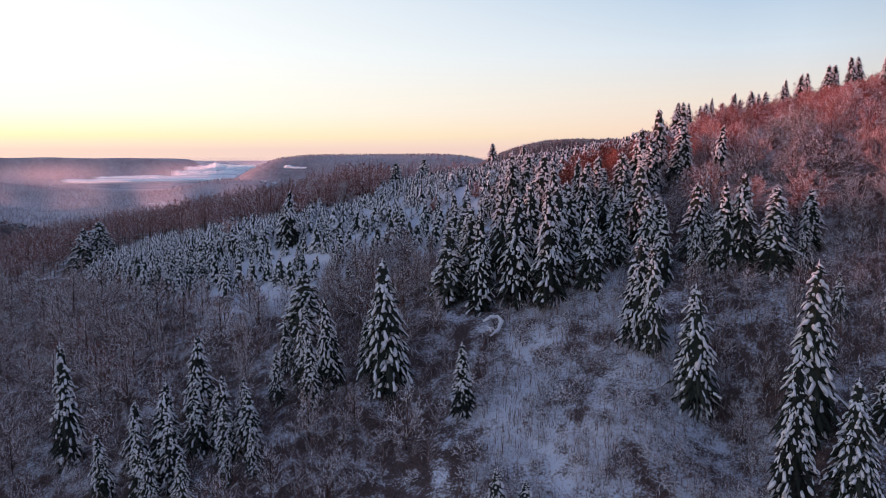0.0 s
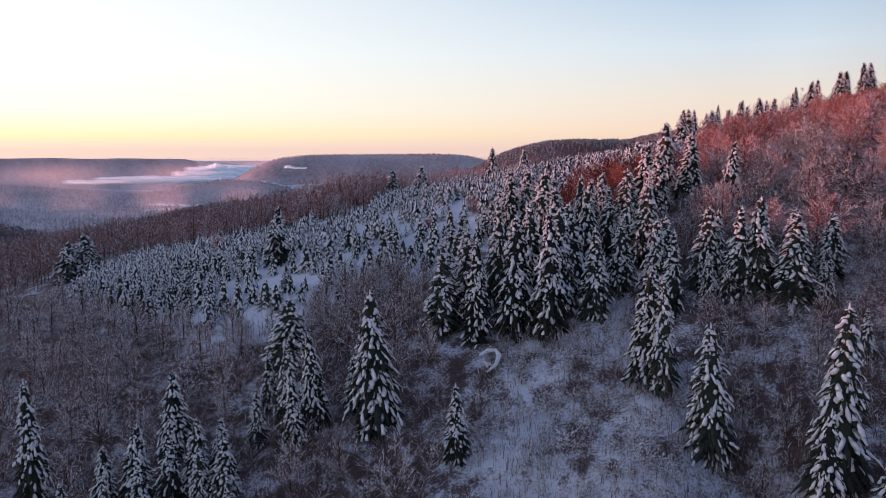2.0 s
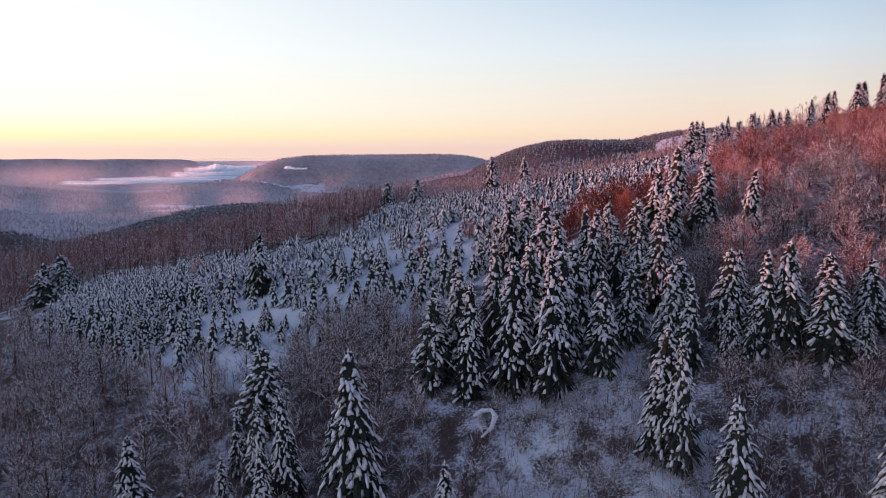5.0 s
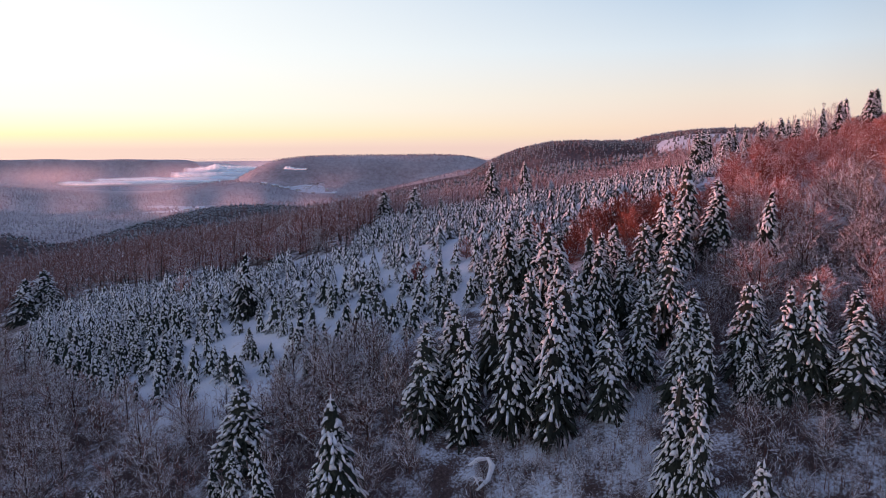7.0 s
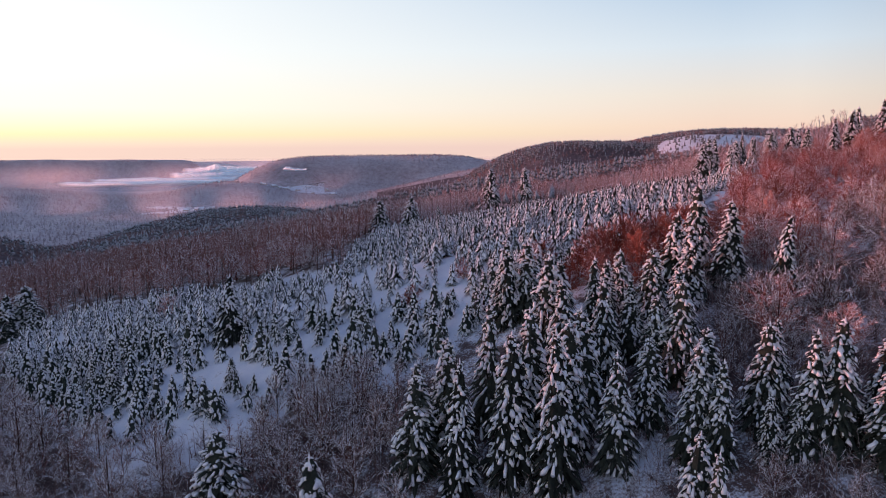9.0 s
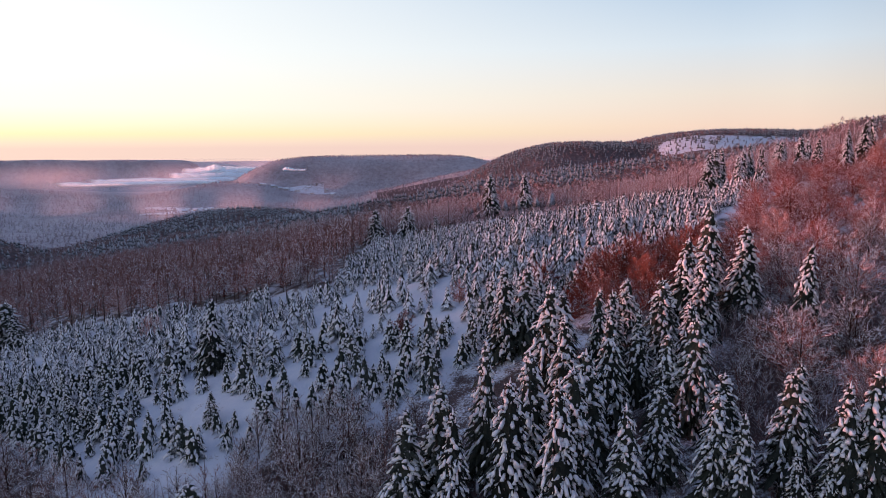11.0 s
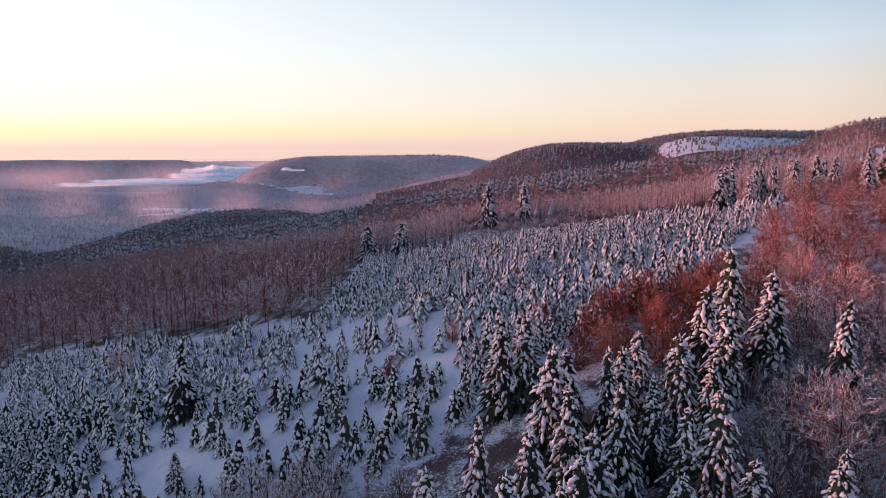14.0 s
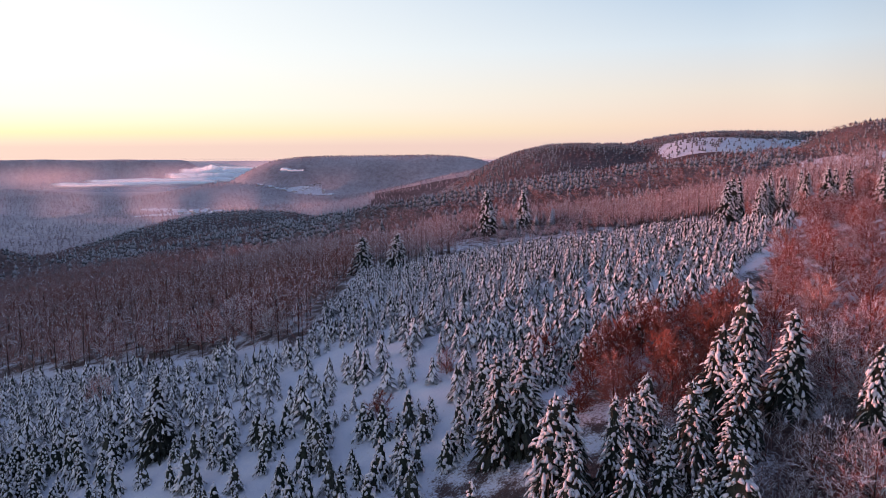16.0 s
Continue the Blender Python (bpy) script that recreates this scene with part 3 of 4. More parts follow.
# ---- young plantation ----
GLADE = [((-38, 159), 10), ((-25, 152), 9), ((-2, 177), 6), ((5, 188), 5), ((-16, 193), 6), ((45, 201), 5), ((72, 199), 6), ((-50, 172), 6)]
OPEN = [(-60, 162), (-44, 145), (-8, 144), (6, 154), (14, 172), (12, 194), (-6, 206), (-28, 200), (-40, 184), (-56, 180)]


def thin(x, y):
    if inside(x, y, OPEN) and noise.noise((x / 4.2, y / 4.2, 3.0)) < 0.22:
        return rng.random() < 0.07
    for (gx, gy), r in GLADE:
        if (x - gx) ** 2 + (y - gy) ** 2 < r * r and rng.random() < 0.82:
            return False
    clump = 0.5 + 0.5 * noise.noise((x / 9, y / 9, 5.0)) + 0.35 * noise.noise((x / 3.5, y / 3.5, 1.0))
    return rng.random() < 0.3 + 1.1 * clump and not any((x - a) ** 2 + (y - b) ** 2 < 7 for a, b in occupied)


young = [(make_spruce("young_spruce", "young snow-laden spruce in a dense plantation", "young spruces in the plantation", "young tree", seed=s, H=5.0, R=r, whorls=9, per=9, power=0.8, load=l, bare=0.04, unit=0.62, skirt=0.02, plump=1.42), 5.0)
         for s, r, l in ((11, 2.0, 0.95), (12, 2.3, 0.92), (13, 1.8, 0.98), (14, 2.1, 0.8), (15, 2.0, 0.95), (16, 2.4, 0.96))]
seedlings = scatter(rng, PLANT, 1.5, 30000, thin)
seedlings.sort(key=lambda p: p[1] - 0.25 * abs(p[0]))
plant(young, [(x, y, 3.0 + 3.0 * rng.random() ** 1.3, rng.uniform(0.9, 1.25)) for x, y in seedlings[:300]], rng)


def small_spruce(r2, H, R, whorls, per, load=0.96):
    """A young spruce of few boughs, each with its load of snow."""
    crown, snow = Geo(), Geo()
    crown.tube([(0, 0, -0.1 * H), (0, 0, 0.95 * H)], [0.016 * H, 0.004 * H], 3)
    for k in range(whorls):
        f = 0.06 + 0.84 * k / (whorls - 1)
        for j in range(per if k < whorls - 1 else 3):
            az = k * 1.1 + (j + r2.uniform(-0.3, 0.3)) * 6.283 / per
            r = (R * (1 - f) ** 0.8 + 0.12 * R) * r2.uniform(0.75, 1.2)
            o, sd = Vector((math.cos(az), math.sin(az), 0)), Vector((-math.sin(az), math.cos(az), 0))
            h = f * H + r2.uniform(-0.03, 0.03) * H
            w = 0.24 * r + 0.05 * R
            a, b, c = Vector((0, 0, h + 0.12 * H)) + o * 0.1 * r, Vector((0, 0, h + 0.05 * H)) + o * 0.6 * r, Vector((0, 0, h - r2.uniform(0.05, 0.11) * H)) + o * r
            dn = Vector((0, 0, -0.05 * H))
            v0 = len(crown.v)
            crown.v += [tuple(q) for q in (a, b + sd * w + dn, b - sd * w + dn, c + dn, b + 1.6 * dn)]
            crown.f += [(v0, v0 + 1, v0 + 4), (v0, v0 + 4, v0 + 2), (v0 + 1, v0 + 3, v0 + 4), (v0 + 4, v0 + 3, v0 + 2)]
            if r2.random() < load:
                v0 = len(snow.v)
                w2, slip = w * r2.uniform(0.65, 1.1), sd * w * r2.uniform(-0.5, 0.5)
                snow.v += [tuple(q + slip) for q in (a.lerp(b, r2.uniform(0.2, 0.6)) - 0.3 * dn, b + sd * w2 + 0.5 * dn, b - sd * w2 + 0.5 * dn, b.lerp(c, r2.uniform(0.75, 1.1)) + 0.3 * dn, b - 0.7 * dn)]
                snow.f += [(v0, v0 + 4, v0 + 1), (v0, v0 + 2, v0 + 4), (v0 + 1, v0 + 4, v0 + 3), (v0 + 4, v0 + 2, v0 + 3)]
    return crown, snow


kinds = []
for s in range(8):
    r2 = random.Random(40 + s)
    kinds.append(joined(small_spruce(r2, 5.0, r2.uniform(1.35, 1.9), 7, 5, 0.86), (0, 1)))
back = [joined(small_spruce(random.Random(140 + k), 5.0, 1.35 + 0.07 * k, 7, 5, 0.7), (0, 1)) for k in range(8)]
rows_at = [(x, y, ground_z(x, y) - 0.1, (0.38 + 0.78 * rng.random() ** 1.5) * (1.0 if y < 195 else 0.82 if y < 230 else 0.7), rng.uniform(0.95, 1.35)) for x, y in seedlings[300:]]


def patchy(p):
    """Towards the upper wood, with a ragged edge, more boughs stay free of snow."""
    w = 12 * math.sin(37.0 * p[0] + 19.0 * p[1])
    return p[1] - 208 + 0.35 * p[0] + w > 0 and p[0] + w > -8


wood_object("spruce_plantation", "dense rows of young spruces covered with snow", "young trees", [YOUNG_NEEDLES, TREE_SNOW], kinds, [p for p in rows_at if not patchy(p)], rng)
wood_object("spruce_plantation", "young spruces with patchy snow near the upper wood", "young trees", [YOUNG_NEEDLES, TREE_SNOW], back, [p for p in rows_at if patchy(p)], rng)

# ---- leafless trees ----
beeches = [(make_bare("beech_tree", "leafless beech with reddish twigs dusted with snow", "beeches on the slope", TWIG_RED, seed=s, H=9.5, spread=sp, limbs=22, subs=10, twigs=9, low=lo, snow_share=0.5), 9.5)
           for s, sp, lo in ((21, 4.6, 0.16), (22, 4.1, 0.14), (23, 5.0, 0.18), (24, 3.8, 0.14))]
browns = [(make_bare("bare_tree", "leafless brown tree with snow on its thin branches", "bare trees on the lower slope", TWIG_BROWN, seed=s, H=10.0, spread=sp, limbs=18, subs=8, twigs=7, low=lo, snow_share=0.8, snow_size=1.35), 10.0)
          for s, sp, lo in ((31, 4.2, 0.12), (32, 3.6, 0.15), (33, 4.6, 0.1), (34, 3.2, 0.18))]
RED_ZONE = [(58, 126), (100, 130), (150, 190), (140, 290), (88, 285), (92, 230), (70, 200), (56, 176), (50, 162)]
RED_MID = [(24, 160), (36, 156), (56, 172), (54, 182), (34, 178)]
RED_EDGE = [(-22, 324), (4, 326), (14, 350), (6, 420), (-60, 440), (-100, 390), (-80, 334)]
BAND = [(0, 410), (22, 432), (58, 430), (84, 350), (100, 300), (150, 300), (175, 400), (150, 480), (60, 500), (-10, 480)]
rusts = [(make_bare("rusty_beech", "leafless rust-red beech with dense bare twigs", "rust-red beeches above the spruces", TWIG_RUST, seed=s, H=8.0, spread=sp, limbs=22, subs=10, twigs=11, low=0.08, snow_share=0.1, fine=0.02), 8.0)
         for s, sp in ((41, 3.6), (42, 4.0), (43, 3.4))]
rust_spots = [(23, 177, 7, 1.1), (-2, 172, 6, 1.0), (8, 183, 5.5, 1.0), (41, 186, 7, 1.0)]
rust_spots += [(x, y, rng.uniform(6, 8.5), 1.1) for x, y in scatter(rng, RED_MID, 2.9, 400, None, occupied)]
plant(rusts, rust_spots, rng)
LADEN = [(47, 128), (60, 116), (80, 112), (100, 128), (92, 158), (70, 166), (56, 160), (48, 142)]
red_spots = [(x, y, rng.uniform(6.5, 9.5) * (1.0 if x < 72 else 0.72), 1.15 if x < 72 else 1.45) for x, y in scatter(rng, RED_ZONE, 5.2, 2400, lambda x, y: not inside(x, y, LADEN), occupied)]
plant(beeches, red_spots, rng)
LEFT_LOW = [(-110, 95), (-15, 88), (0, 92), (2, 112), (-2, 140), (-40, 143), (-72, 165), (-100, 196), (-130, 215), (-150, 190)]
RIGHT_LOW = [(36, 84), (60, 78), (75, 100), (76, 126), (62, 150), (52, 168), (30, 160), (30, 142), (40, 126), (36, 104)]
low_spots = [(x, y, rng.uniform(8, 13), 1.0) for x, y in scatter(rng, LEFT_LOW, 5.8, 1300, lambda x, y: not inside(x, y, GAP), occupied)]
low_spots += [(x, y, rng.uniform(5, 9), 0.9) for x, y in scatter(rng, RIGHT_LOW, 4.8, 400, None, occupied)]
low_spots += [(x, y, rng.uniform(7, 10), 1.0) for x, y in scatter(rng, [(-24, 128), (0, 126), (2, 140), (-6, 146), (-22, 146)], 3.4, 160, None, occupied)]
low_spots += [(x, y, rng.uniform(7, 11), 1.0) for x, y in scatter(rng, [(-80, 150), (-54, 122), (-56, 146), (-76, 166)], 3.8, 160, None, occupied)]
low_spots += [(-17.7, 146, 10.5, 1.45), (-13, 143, 9, 1.3), (-17, 141, 9, 1.1), (-13, 137, 8, 1.1), (-22, 138, 8, 1.0)]
plant(browns, low_spots, rng)
laden = [(make_bare("snowy_beech", "bare beech with branches thickly loaded with snow", "snow-laden beeches above the thicket", TWIG_BROWN if s == 37 else TWIG_RED, seed=s, H=9.5, spread=sp, limbs=24, subs=10, twigs=9, low=0.12, snow_share=0.8, snow_size=1.55), 9.5)
         for s, sp in ((36, 5.2), (37, 4.8), (38, 4.4))]
plant(laden, [(x, y, rng.uniform(8, 11.5), rng.uniform(0.95, 1.2)) for x, y in scatter(rng, LADEN, 5.4, 500, None, occupied)] + [(50, 136, 10, 1), (-60, 205, 7, 1),
              (-45, 229, 10, 1.2), (-36, 228, 11, 1.2), (-52, 233, 11, 1.1), (-30, 222, 9, 1.1), (-60, 234, 10, 1.2), (-41, 236, 11, 1.2), (-72, 236, 10, 1.1), (-84, 243, 10, 1.2)], rng)

# beech woods behind the plantation and down the far side
def tuft(r2, H, n, spread, low=0.15, girth=0.006, snowy=0.0):
    """A leafless small tree or bush of rising shoots; a second skin of snow on some."""
    g, sn = Geo(), Geo()
    g.tube([(0, 0, -0.3), (0, 0, 0.55 * H)], [0.014 * H, 0.008 * H], 3)
    for i in range(n):
        a, f = r2.uniform(0, 6.28), low + (0.72 - low) * r2.random()
        L = spread * r2.uniform(0.5, 1.1)
        up = r2.uniform(0.35, 1.5)
        p, q = Vector((0, 0, f * H)), Vector((math.cos(a) * L, math.sin(a) * L, min(H * r2.uniform(0.85, 1.0), f * H + up * L)))
        p = p.lerp(q, r2.uniform(0.0, 0.35))
        g.spike(p, q, girth * H)
        if r2.random() < snowy:
            sd = Vector((-math.sin(a), math.cos(a), 0)) * girth * H * 0.9
            lift_up = Vector((0, 0, girth * H * 1.3))
            p, q = p.lerp(q, 0.15 + 0.3 * r2.random()), q
            o = len(sn.v)
            sn.v += [tuple(p + sd), tuple(p + lift_up), tuple(p - sd), tuple(p.lerp(q, r2.uniform(0.35, 0.8)) + lift_up)]
            sn.f += [(o, o + 1, o + 3), (o + 1, o + 2, o + 3)]
    return g, sn


LEFT_WOOD = [(-420, 160), (-170, 170), (-118, 230), (-100, 241), (-64, 223), (-40, 217), (-21, 208), (-22, 300), (-30, 420), (-60, 640), (-300, 800), (-520, 700)]
def wood_tree(seed, H, spread, low, snow_share, snow_size=1.0):
    tr, cr, sn = bare_parts(random.Random(seed), H, spread, 9, 5, 4, low, 0.009, snow_share, snow_size, 0.032)
    return joined((tr, cr, sn), (2, 0, 1))


frost_kinds = [wood_tree(160 + s, 11.0, 4.0, 0.3, 0.7) for s in range(7)]
fine_kinds = [wood_tree(60 + s, 11.0, 4.2, 0.22, 0.4) for s in range(7)]
kinds = [joined(tuft(random.Random(60 + s), 11.0, 13, 4.4, 0.06, 0.015, 0.08), (0, 1)) for s in range(6)]
NEAR_WOOD = [(-190, 170), (-170, 170), (-118, 230), (-100, 241), (-64, 223), (-40, 217), (-21, 208), (-22, 300), (-24, 350), (-200, 350)]
near_places = scatter(rng, NEAR_WOOD, 3.7, 9000)
wood_places = [p for p in scatter(rng, LEFT_WOOD, 4.7, 20000) if not inside(p[0], p[1], NEAR_WOOD)]
wood_object("bare_woodland", "brown leafless beech wood on the falling slope", "woodland", [FAR_BARE, TREE_SNOW, BARK], fine_kinds,
            [(x, y, ground_z(x, y), rng.uniform(0.85, 1.4), rng.uniform(0.75, 1.1)) for x, y in near_places], rng)
wood_object("far_bare_woodland", "brown leafless wood running down to the valley", "woodland", [FAR_BARE, TREE_SNOW], kinds,
            [(x, y, ground_z(x, y), rng.uniform(0.7, 1.2), rng.uniform(0.8, 1.2)) for x, y in wood_places], rng)
wood_object("pink_woodland", "frosted reddish beech wood behind the plantation", "woodland", [FROST_TWIG, TREE_SNOW, BARK], frost_kinds,
            [(x, y, ground_z(x, y), rng.uniform(1.25, 1.65), rng.uniform(0.6, 0.85)) for x, y in scatter(rng, BAND, 4.2, 7000)]
            + [(x, y, ground_z(x, y), rng.uniform(0.4, 0.7), rng.uniform(0.9, 1.2)) for x, y in scatter(rng, [(8, 392), (70, 380), (62, 430), (18, 430)], 3.2, 1200, None, occupied)]
            + [(x, y, ground_z(x, y), rng.uniform(1.2, 1.6), rng.uniform(0.65, 0.9)) for x, y in scatter(rng, RED_EDGE, 4.2, 3000)], rng)
dome_kinds = [joined(bare_parts(random.Random(260 + s), 8.0, 4.2, 13, 6, 6, 0.06, 0.010, 0.35, 1.0, 0.026), (0, 0, 1)) for s in range(6)]
wood_object("red_beech_wood", "reddish young beeches with fine twigs dusted with snow", "woodland", [TWIG_RED, TREE_SNOW], dome_kinds,
            [(x, y, ground_z(x, y), rng.uniform(0.55, 1.0) * (1.0 if y < 215 else 0.8), rng.uniform(1.0, 1.3)) for x, y in scatter(rng, RED_ZONE, 4.6, 4000, lambda x, y: y > 150, occupied)], rng)
wood_object("rusty_woodland", "rust-brown leafless young trees on the lower slope", "woodland", [FAR_BARE, TREE_SNOW, BARK], fine_kinds,
            [(x, y, ground_z(x, y), rng.uniform(0.4, 0.85), rng.uniform(0.8, 1.1)) for x, y in scatter(rng, LEFT_LOW, 4.6, 5000, lambda x, y: y > 118 + 0.15 * (x + 60) and not inside(x, y, GAP), occupied)], rng)


# thickets under the trees of the lower slope
brush = [joined(tuft(random.Random(70 + s), 3.0, 30, 1.4, 0.02, 0.007, 0.85), (0, 1)) for s in range(8)]
spots = [(x, y, ground_z(x, y) - 0.1, rng.uniform(0.6, 1.5), rng.uniform(0.8, 1.3)) for x, y in scatter(rng, LEFT_LOW, 1.7, 12000)]
spots += [(x, y, ground_z(x, y) - 0.1, rng.uniform(0.6, 1.4), rng.uniform(0.8, 1.3)) for x, y in scatter(rng, RIGHT_LOW, 1.6, 5000)]
spots += [(x, y, ground_z(x, y) - 0.1, rng.uniform(0.4, 0.9), rng.uniform(0.8, 1.4)) for x, y in scatter(rng, CLEARING, 1.3, 1500, lambda x, y: noise.noise((x / 5, y / 5, 2.0)) > -0.1)]
wood_object("brown_thicket", "dense leafless brown thicket sprinkled with snow", "undergrowth", [TWIG_BROWN, TREE_SNOW], brush, spots, rng)
red_brush = [(x, y, ground_z(x, y) - 0.1, rng.uniform(0.5, 1.3), rng.uniform(0.9, 1.4)) for x, y in scatter(rng, RED_ZONE, 3.4, 4000)]
red_brush += [(x, y, ground_z(x, y) - 0.1, rng.uniform(0.6, 1.2), rng.uniform(0.9, 1.4)) for x, y in scatter(rng, RED_MID, 2.2, 400)]
wood_object("red_thicket", "reddish leafless bushes dusted with snow", "undergrowth", [TWIG_RED, TREE_SNOW], brush, red_brush, rng)
def sapling(r2, H):
    """A slender leafless stem or two with short side shoots."""
    g, sn = Geo(), Geo()
    for k in range(r2.choice((1, 1, 2, 3))):
        a, b = Vector((r2.uniform(-0.4, 0.4) * k, r2.uniform(-0.4, 0.4) * k, -0.2)), Vector((r2.uniform(-0.5, 0.5), r2.uniform(-0.5, 0.5), H * r2.uniform(0.7, 1.0)))
        g.spike(a, b, 0.035)
        for i in range(6):
            p = a.lerp(b, r2.uniform(0.3, 0.95))
            z = r2.uniform(0, 6.28)
            L = H * r2.uniform(0.08, 0.2)
            q = p + Vector((math.cos(z) * L, math.sin(z) * L, L * r2.uniform(0.4, 1.2)))
            g.spike(p, q, 0.02)
            if r2.random() < 0.4:
                o = len(sn.v)
                u = Vector((-math.sin(z), math.cos(z), 0)) * 0.035
                sn.v += [tuple(p + u), tuple(p - u), tuple(q + Vector((0, 0, 0.05)))]
                sn.f += [(o, o + 1, o + 2)]
    return g, sn


stems = [joined(sapling(random.Random(170 + s), 3.4), (0, 1)) for s in range(8)]
sparse = [(x, y, ground_z(x, y) - 0.1, rng.uniform(0.4, 1.2), rng.uniform(0.8, 1.3)) for x, y in scatter(rng, CLEARING, 0.55, 8000, lambda x, y: rng.random() < 0.5 + 0.5 * math.sin(0.35 * x) * math.sin(0.3 * y + 1))]
sparse += [(x, y, ground_z(x, y) - 0.1, rng.uniform(0.7, 1.5), rng.uniform(0.8, 1.3)) for x, y in scatter(rng, RIGHT_LOW, 0.95, 8000)]
sparse += [(x, y, ground_z(x, y) - 0.1, rng.uniform(0.7, 1.7), rng.uniform(0.8, 1.3)) for x, y in scatter(rng, LEFT_LOW, 1.6, 7000, lambda x, y: y < 150)]
wood_object("clearing_saplings", "thin leafless saplings standing in open snow", "undergrowth", [TWIG_BROWN, TREE_SNOW], stems, sparse, rng)


def make_shrub(seed):
    """A low bush of arching shoots with snow along them."""
    tr, cr, sn = bare_parts(random.Random(seed), 2.6, 1.8, 15, 5, 4, 0.02, 0.008, 0.95, 2.3, 0.013)
    root = tagged(new("snowy_shrub"), "leafless shrub bowed under feathery snow", "shrub", "snowy shrubs in the clearing")
    tagged(mesh_object("crown", tr.v + cr.v, tr.f + [tuple(i + len(tr.v) for i in q) for q in cr.f], TWIG_BROWN, root), kind="stuff")
    tagged(mesh_object("snow_load", sn.v, sn.f, TREE_SNOW, root), "white snow along the shoots", kind="stuff")
    return root


shrubs = [(make_shrub(s), 2.6) for s in (201, 202, 203, 204)]
SHRUBS = [(16.6, 96, 3.4), (18.5, 97.5, 3.0), (14, 99, 2.6), (9, 102, 2.6), (24, 93.5, 3.0), (26.5, 96, 3.2), (21, 90, 2.6), (13, 91, 2.0), (22, 101, 2.6), (27, 105, 2.4), (12, 108, 2.2),
          (40, 101, 3.4), (40, 106, 3.4), (44, 104, 3.0), (17, 86, 2.8), (25, 86, 2.6), (8, 110, 1.8), (19, 111, 2.2), (-10, 92, 2.6), (-4, 90, 2.2), (-15, 95, 2.4), (30, 119, 2.0)]
more = scatter(rng, CLEARING, 1.5, 900, lambda x, y: noise.noise((x / 6, y / 6, 9.0)) > -0.15, [(x, y) for x, y, _ in SHRUBS] + occupied)[:150] + scatter(rng, LEFT_LOW, 4.0, 900, lambda x, y: y < 125)[:70] + scatter(rng, RIGHT_LOW, 3.6, 500)[:56]
plant(shrubs, [(x, y, h, rng.uniform(0.9, 1.3)) for x, y, h in SHRUBS] + [(x, y, rng.uniform(0.9, 2.6), rng.uniform(0.8, 1.4)) for x, y in more], rng)

# a fallen, bent stem with snow along it
fall = tagged(new("fallen_tree"), "bent fallen stem covered by a snow ridge", "fallen tree")
g, sn = Geo(), Geo()
arc = [Vector((-1.9, 0.5, 0.9)), Vector((-0.7, 0.9, 1.5)), Vector((0.5, 0.9, 1.6)), Vector((1.0, 0.1, 1.0)), Vector((0.4, -1.6, 0.1)), Vector((-1.0, -3.0, -0.6))]
g.tube(arc, [0.04, 0.06, 0.08, 0.09, 0.10, 0.11], 6)
for k in range(7):
    p = arc[1].lerp(arc[4], k / 7)
    g.spike(p, p + Vector((random.Random(k).uniform(-0.9, 0.9), random.Random(k + 50).uniform(-0.6, 0.6), 0.7)), 0.03)
sn.tube([p + Vector((0, 0, 0.14)) for p in arc], [0.14, 0.34, 0.26, 0.42, 0.30, 0.14], 6)
r2 = random.Random(77)
for k in range(4):
    p = arc[0].lerp(arc[5], r2.random()) + Vector((r2.uniform(-0.6, 0.6), r2.uniform(-0.6, 0.6), r2.uniform(0.1, 0.5)))
    z = r2.uniform(0, 6.28)
    bow = [p, p + Vector((math.cos(z) * 0.6, math.sin(z) * 0.6, 0.5)), p + Vector((math.cos(z) * 1.3, math.sin(z) * 1.3, 0.3)), p + Vector((math.cos(z) * 1.7, math.sin(z) * 1.7, -0.4))]
    g.tube(bow, [0.04, 0.03, 0.02, 0.01], 4)
    sn.tube([q + Vector((0, 0, 0.07)) for q in bow], [0.03, r2.uniform(0.07, 0.17), r2.uniform(0.06, 0.15), 0.03], 5)
mesh_object("stem", g.v, g.f, BARK, fall)
tagged(mesh_object("snow_ridge", sn.v, sn.f, TREE_SNOW, fall), "thick ridge of white snow")
fall.matrix_basis = pose(8.2, 114.2, ground_z(8.2, 114.2) + 0.2)


# ---- far forest ----
def cone_tree(r2, H, R):
    g = Geo()
    for k, (z0, z1, r) in enumerate(((0.05, 0.68, 1.0), (0.45, 1.0, 0.62))):
        o, n = len(g.v), 5
        for j in range(n):
            q = r * R * (1.15 if j % 2 else 0.75) * r2.uniform(0.85, 1.15)
            a = 2 * math.pi * j / n + k
            g.v.append((math.cos(a) * q, math.sin(a) * q, (z0 - (0.05 if j % 2 else 0)) * H))
        g.v.append((0, 0, z1 * H))
        g.f += [(o + j, o + (j + 1) % n, o + n) for j in range(n)]
    return g


def wooded(x, y):
    for (fx, fy), (a, b) in FIELDS:
        if ((x - fx) / a) ** 2 + ((y - fy) / b) ** 2 < 1 + 0.25 * math.sin(x / 37) * math.sin(y / 29):
            return rng.random() < (0.4 if y < 2000 else 0.12)
    return True


far_kinds = [joined([cone_tree(random.Random(80 + s), 12.0, 2.6)], (0,)) for s in range(5)] + [joined(tuft(random.Random(90 + s), 10.0, 10, 4.8, 0.1, 0.036), (1, 1)) for s in range(4)]
MIDDLE = [(-60, 640), (-30, 430), (60, 405), (172, 405), (330, 300), (560, 420), (1500, 1000), (1750, 1950), (420, 2600), (-90, 2600), (-120, 1750), (-560, 1500), (-640, 760), (-300, 800)]


